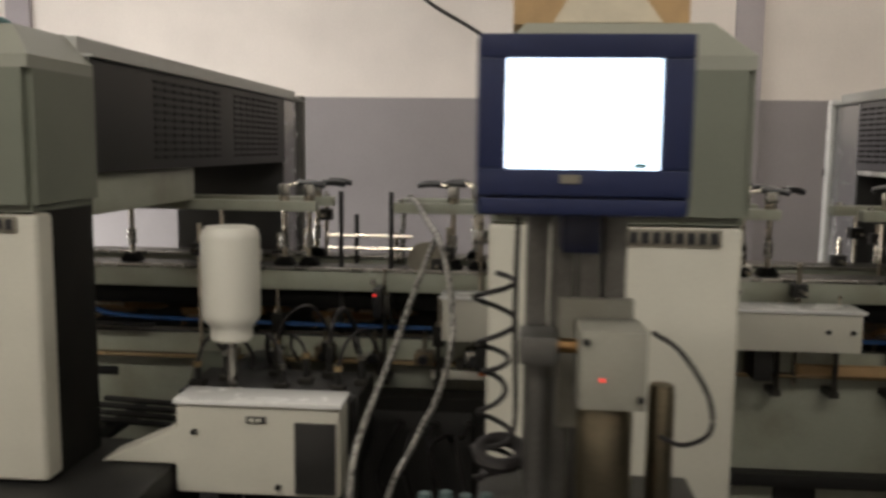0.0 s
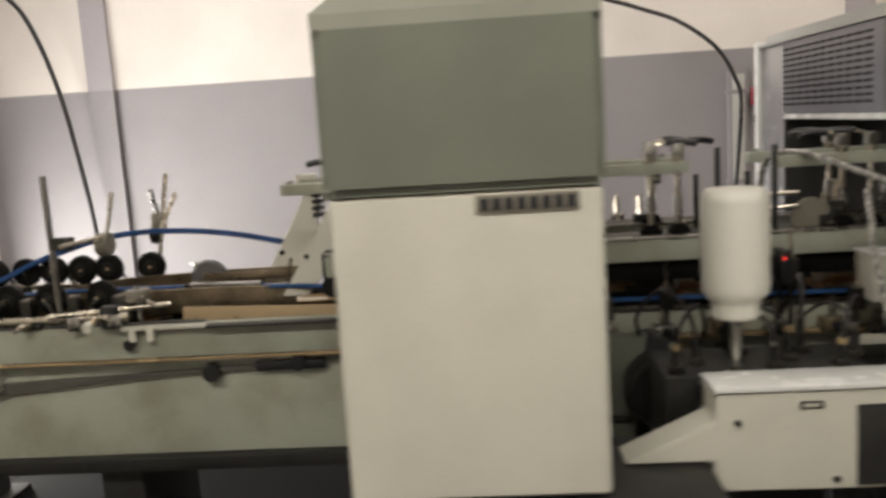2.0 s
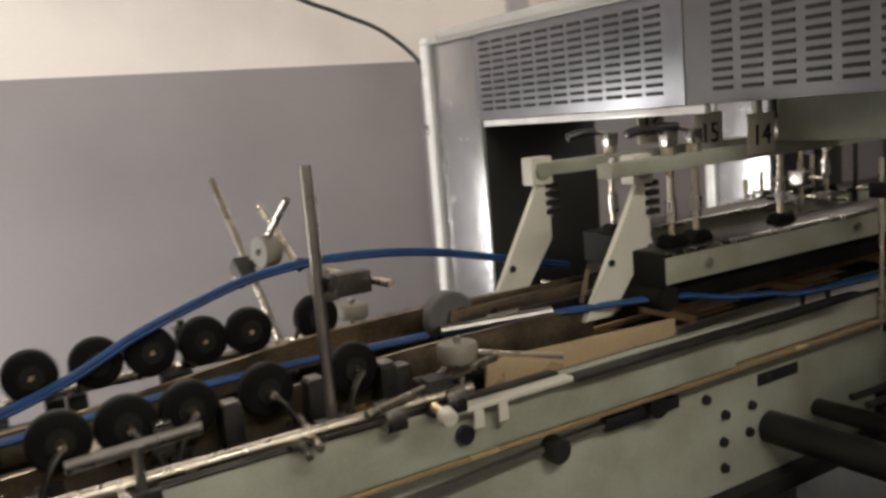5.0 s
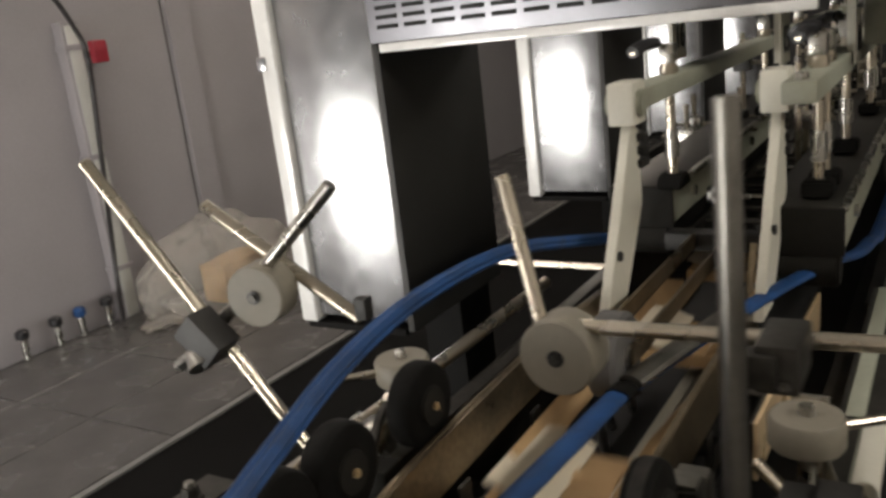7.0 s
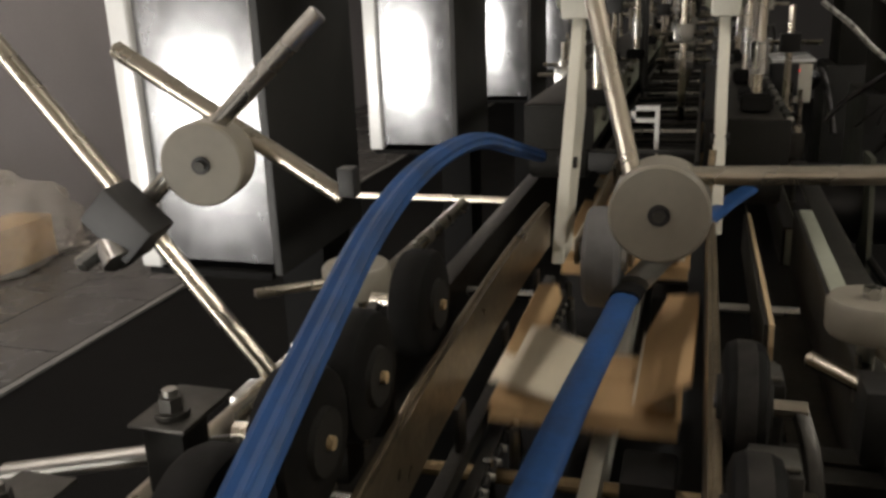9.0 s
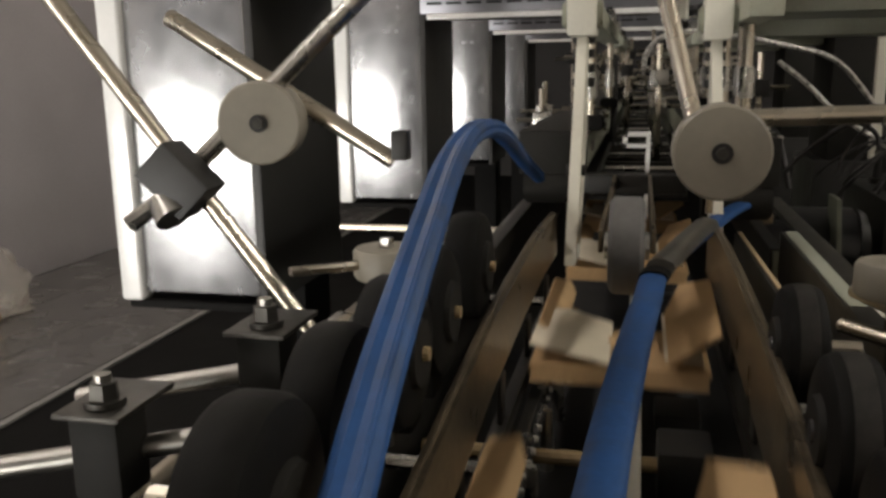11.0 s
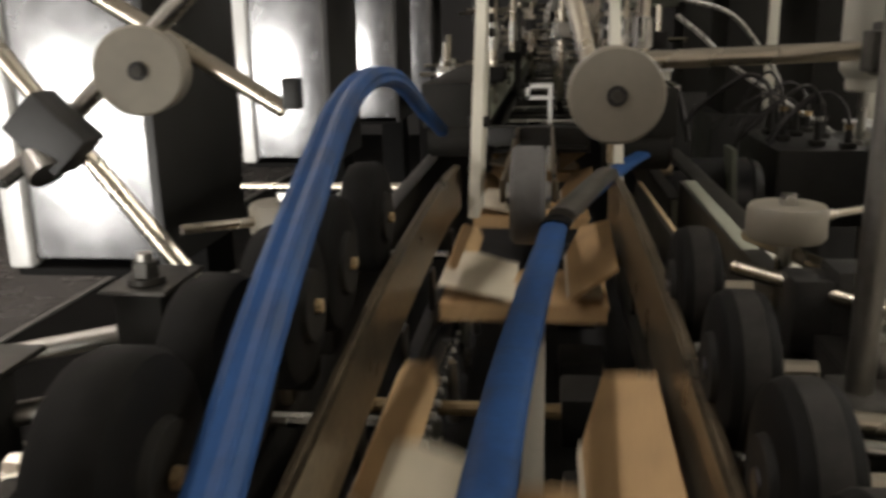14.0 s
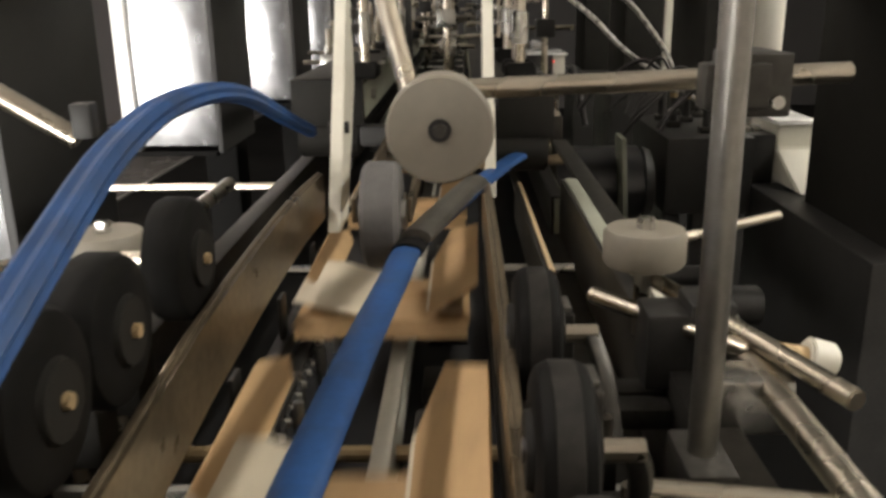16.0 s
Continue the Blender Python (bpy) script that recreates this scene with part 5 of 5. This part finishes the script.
for k in range(3):
    x, y = 0.62 + rng.random() * 0.25, 0.46 + rng.random() * 0.16
    a, h = 0.10 + rng.random() * 0.16, 1.10 + rng.random() * 0.16
    pts = [(x, y, 0.97), (x + a * 0.2, y + 0.02, h - 0.04), (x + a * 0.6, y + 0.03, h), (x + a, y + 0.04, h - 0.06), (x + a * 1.2, 0.66, 0.99)]
    tube_thing("service_hose", "black service hose arching beside the conveyor", "hose", pts, 0.0055 + 0.004 * rng.random(), CABLE, "hoses")
for k in range(3, 22):
    x, y = -0.30 + 0.125 * k, 0.60 + 0.045 * rng.random()
    g = thing("needle_valve", "small dark valve with bright nut on the side frame", "valve", "needle valves")
    h = 1.06 + 0.13 * rng.random()
    part("body", bm_box(x - 0.014, x + 0.014, y - 0.012, y + 0.014, h - 0.045, h, 0.003), MATTBLACK if k % 3 else DARKSTEEL, g)
    part("stem", bm_rod((x, y, 1.008 if y > 0.65 else 0.975), (x, y, h - 0.04), 0.006, seg=8), DARKSTEEL, g)
    part("bracket", bm_box(x - 0.01, x + 0.01, y - 0.006, 0.691, 0.965, 0.978), DARKSTEEL, g)
    part("nut", bm_rod((x, y, h), (x, y, h + 0.010), 0.008, seg=6), CHROME, g)
    part("spindle", bm_rod((x, y, h), (x, y, h + 0.03 + 0.05 * rng.random()), 0.0035, seg=8), CHROME, g)

# ---- tiles along the back wall ----
walkway = setting("walkway", bm_box(-3.75, 8.9, 3.22, WY - 0.11, 0.0, 0.004), JOINT, "dark grey tiled walkway along the wall", "floor")
part("nosing", bm_box(-3.75, 8.9, 3.185, 3.22, 0.0, 0.014, 0.003), NOSING, walkway, "pale edge trim")
tile_mesh = mesh_of("tile", bm_box(-0.2975, 0.2975, -0.2525, 0.2525, 0.004, 0.012, 0.002, 1), TILE, False)
for i in range(21):
    for j in range(3):
        ob = new("tile", tile_mesh)
        ob.parent = walkway
        ob.location = (-3.46 + 0.6 * i, 3.482 + 0.508 * j, 0)
        ob.scale = (1, 0.99, 1)
# unseen tile strip, added to throw doorway light at the foot of the legs
reflecting_floor = setting("reflecting_floor", bm_box(-3.78, -2.42, -0.26, 3.18, 0.0, 0.004), JOINT, "unseen glossy tiled strip, added to reflect doorway light onto the legs", "floor")
for i in range(2):
    for j in range(6):
        ob = new("tile", tile_mesh)
        ob.parent = reflecting_floor
        ob.location = (-3.42 + 0.6 * i, 2.90 - 0.508 * j, 0)

# ---- cartons on the belt ----
SPEED, PITCH, X_IN, X_OUT = 1.0042, 0.34, 2.6, -1.95


def carton_master():
    c = thing("carton_blank", "half-folded brown carton blank with white inner flaps on the belt", "carton", "cartons on the line", (0, 0, 1.06))
    part("base_panel", bm_box(0.0, 0.108, -0.066, 0.078, 0.0, 0.003), KRAFT, c)
    part("front_fold", bm_prism([(-0.004, -0.010), (0.0, -0.011), (0.004, 0.003), (0.0, 0.004)], -0.064, 0.077), KRAFT, c, "folded leading edge")
    part("crease_band", bm_prism([(0.052, 0.003), (0.078, 0.003), (0.072, 0.008), (0.058, 0.008)], -0.026, 0.016), KRAFT, c)
    far_flap = bm_prism([(0.055, 0.0), (0.225, 0.0), (0.250, 0.010), (0.215, 0.028), (0.060, 0.026)], 0, 0.0025)
    bmesh.ops.transform(far_flap, matrix=Matrix.Translation((0, 0.056, 0.006)) @ Matrix.Rotation(radians(-50), 4, "X"), verts=far_flap.verts)
    part("side_flap", far_flap, KRAFT, c, "brown side flap leaning on the guide")
    near_flap = bm_prism([(-0.010, 0.0), (0.140, 0.0), (0.215, 0.018), (0.175, 0.050), (0.0, 0.046)], 0, 0.0025)
    bmesh.ops.transform(near_flap, matrix=Matrix.Translation((0, -0.034, 0.010)) @ Matrix.Rotation(radians(58), 4, "X"), verts=near_flap.verts)
    part("side_flap", near_flap, KRAFT, c, "leaning brown side flap")
    for name, mat, lab, y0, y1, outline in (("corner_tab", PAPER, "white corner tab", 0.014, 0.079, ((0.002, 0), (0.118, 0), (0.132, 0.6), (0.120, 1), (0.010, 1))),
                                            ("corner_tab", PAPER, "pale corner tab", -0.060, -0.030, ((0.006, 0), (0.150, 0), (0.140, 1), (0.010, 1)))):
        tab = bmesh.new()
        face = tab.faces.new([tab.verts.new((x, y0 + (y1 - y0) * v, 0.0045 + (0.012 * v if y0 > 0 else 0.004))) for x, v in outline])
        grown = bmesh.ops.extrude_face_region(tab, geom=[face])
        bmesh.ops.translate(tab, vec=(0, 0, 0.002), verts=[v for v in grown["geom"] if isinstance(v, bmesh.types.BMVert)])
        part(name, tab, mat, c, lab, smooth=False)
    return c


FIRST = carton_master()
CARTONS = []
X0 = -0.096
while X0 > -1.9:
    X0 -= PITCH
n = int((X_IN - X_OUT + SPEED * 16) / PITCH) + 2
for k in range(n):
    x_start = X0 + PITCH * (k + 1)
    CARTONS.append((FIRST if k == 0 else copy_thing(FIRST, Matrix.Translation((0, 0, 1.06))), x_start))


def feeder():
    f = thing("feed_hopper", "closed grey feeding hopper at the head of the line", "hopper")
    x0, x1 = X_IN + 0.12, X_IN + 0.56
    part("side_wall", bm_box(x0, x1, 0.715, 0.725, 0.0, 1.10, 0.002), PALEGREEN, f)
    part("side_wall", bm_box(x0, x1, 1.005, 1.015, 0.0, 1.10, 0.002), PALEGREEN, f)
    part("back_wall", bm_box(x1, x1 + 0.01, 0.715, 1.015, 0.0, 1.10, 0.002), PALEGREEN, f)


feeder()


def stack_place(k):
    """Where a blank waits: in the pile under the feeding end."""
    return pose(X_IN + 0.2, 0.865, 0.96 - 0.0125 * (k % 64))


def motions():
    for k, (ob, x_start) in enumerate(CARTONS):
        t_in, t_out = (x_start - X_IN) / SPEED, (x_start - X_OUT) / SPEED
        rows = []
        if t_in > 0:
            rows.append((0.0, stack_place(k)))
            if t_in > 1.0:
                rows.append((t_in - 0.6, stack_place(k)))
            rows.append((max(t_in - 0.25, 0.02 + t_in * 0.5), pose(X_IN + 0.16, 0.865, 1.0)))
        slow = 0.10
        for t in sorted({0.0, 16.0, *[t_in + (t_out - t_in) * q / 5 for q in range(6)]}):
            if t < 0 or t > 16 or t < t_in - 1e-6:
                continue
            x = x_start - SPEED * t
            if t > t_out + 1e-6:
                x = X_OUT - slow * (t - t_out)
            rows.append((t, pose(x, 0.865, 1.06)))
        if rows[-1][0] < 16.0:
            rows.append((16.0, rows[-1][1]))
        walk(ob, rows)
    walk(ROLLER, [(t / 10, Matrix.Translation((-0.85, 0.868, 1.150)) @ Matrix.Rotation(-math.sin(t * 0.7) * 0.5, 4, "Y")) for t in range(0, 161, 2)])


motions()
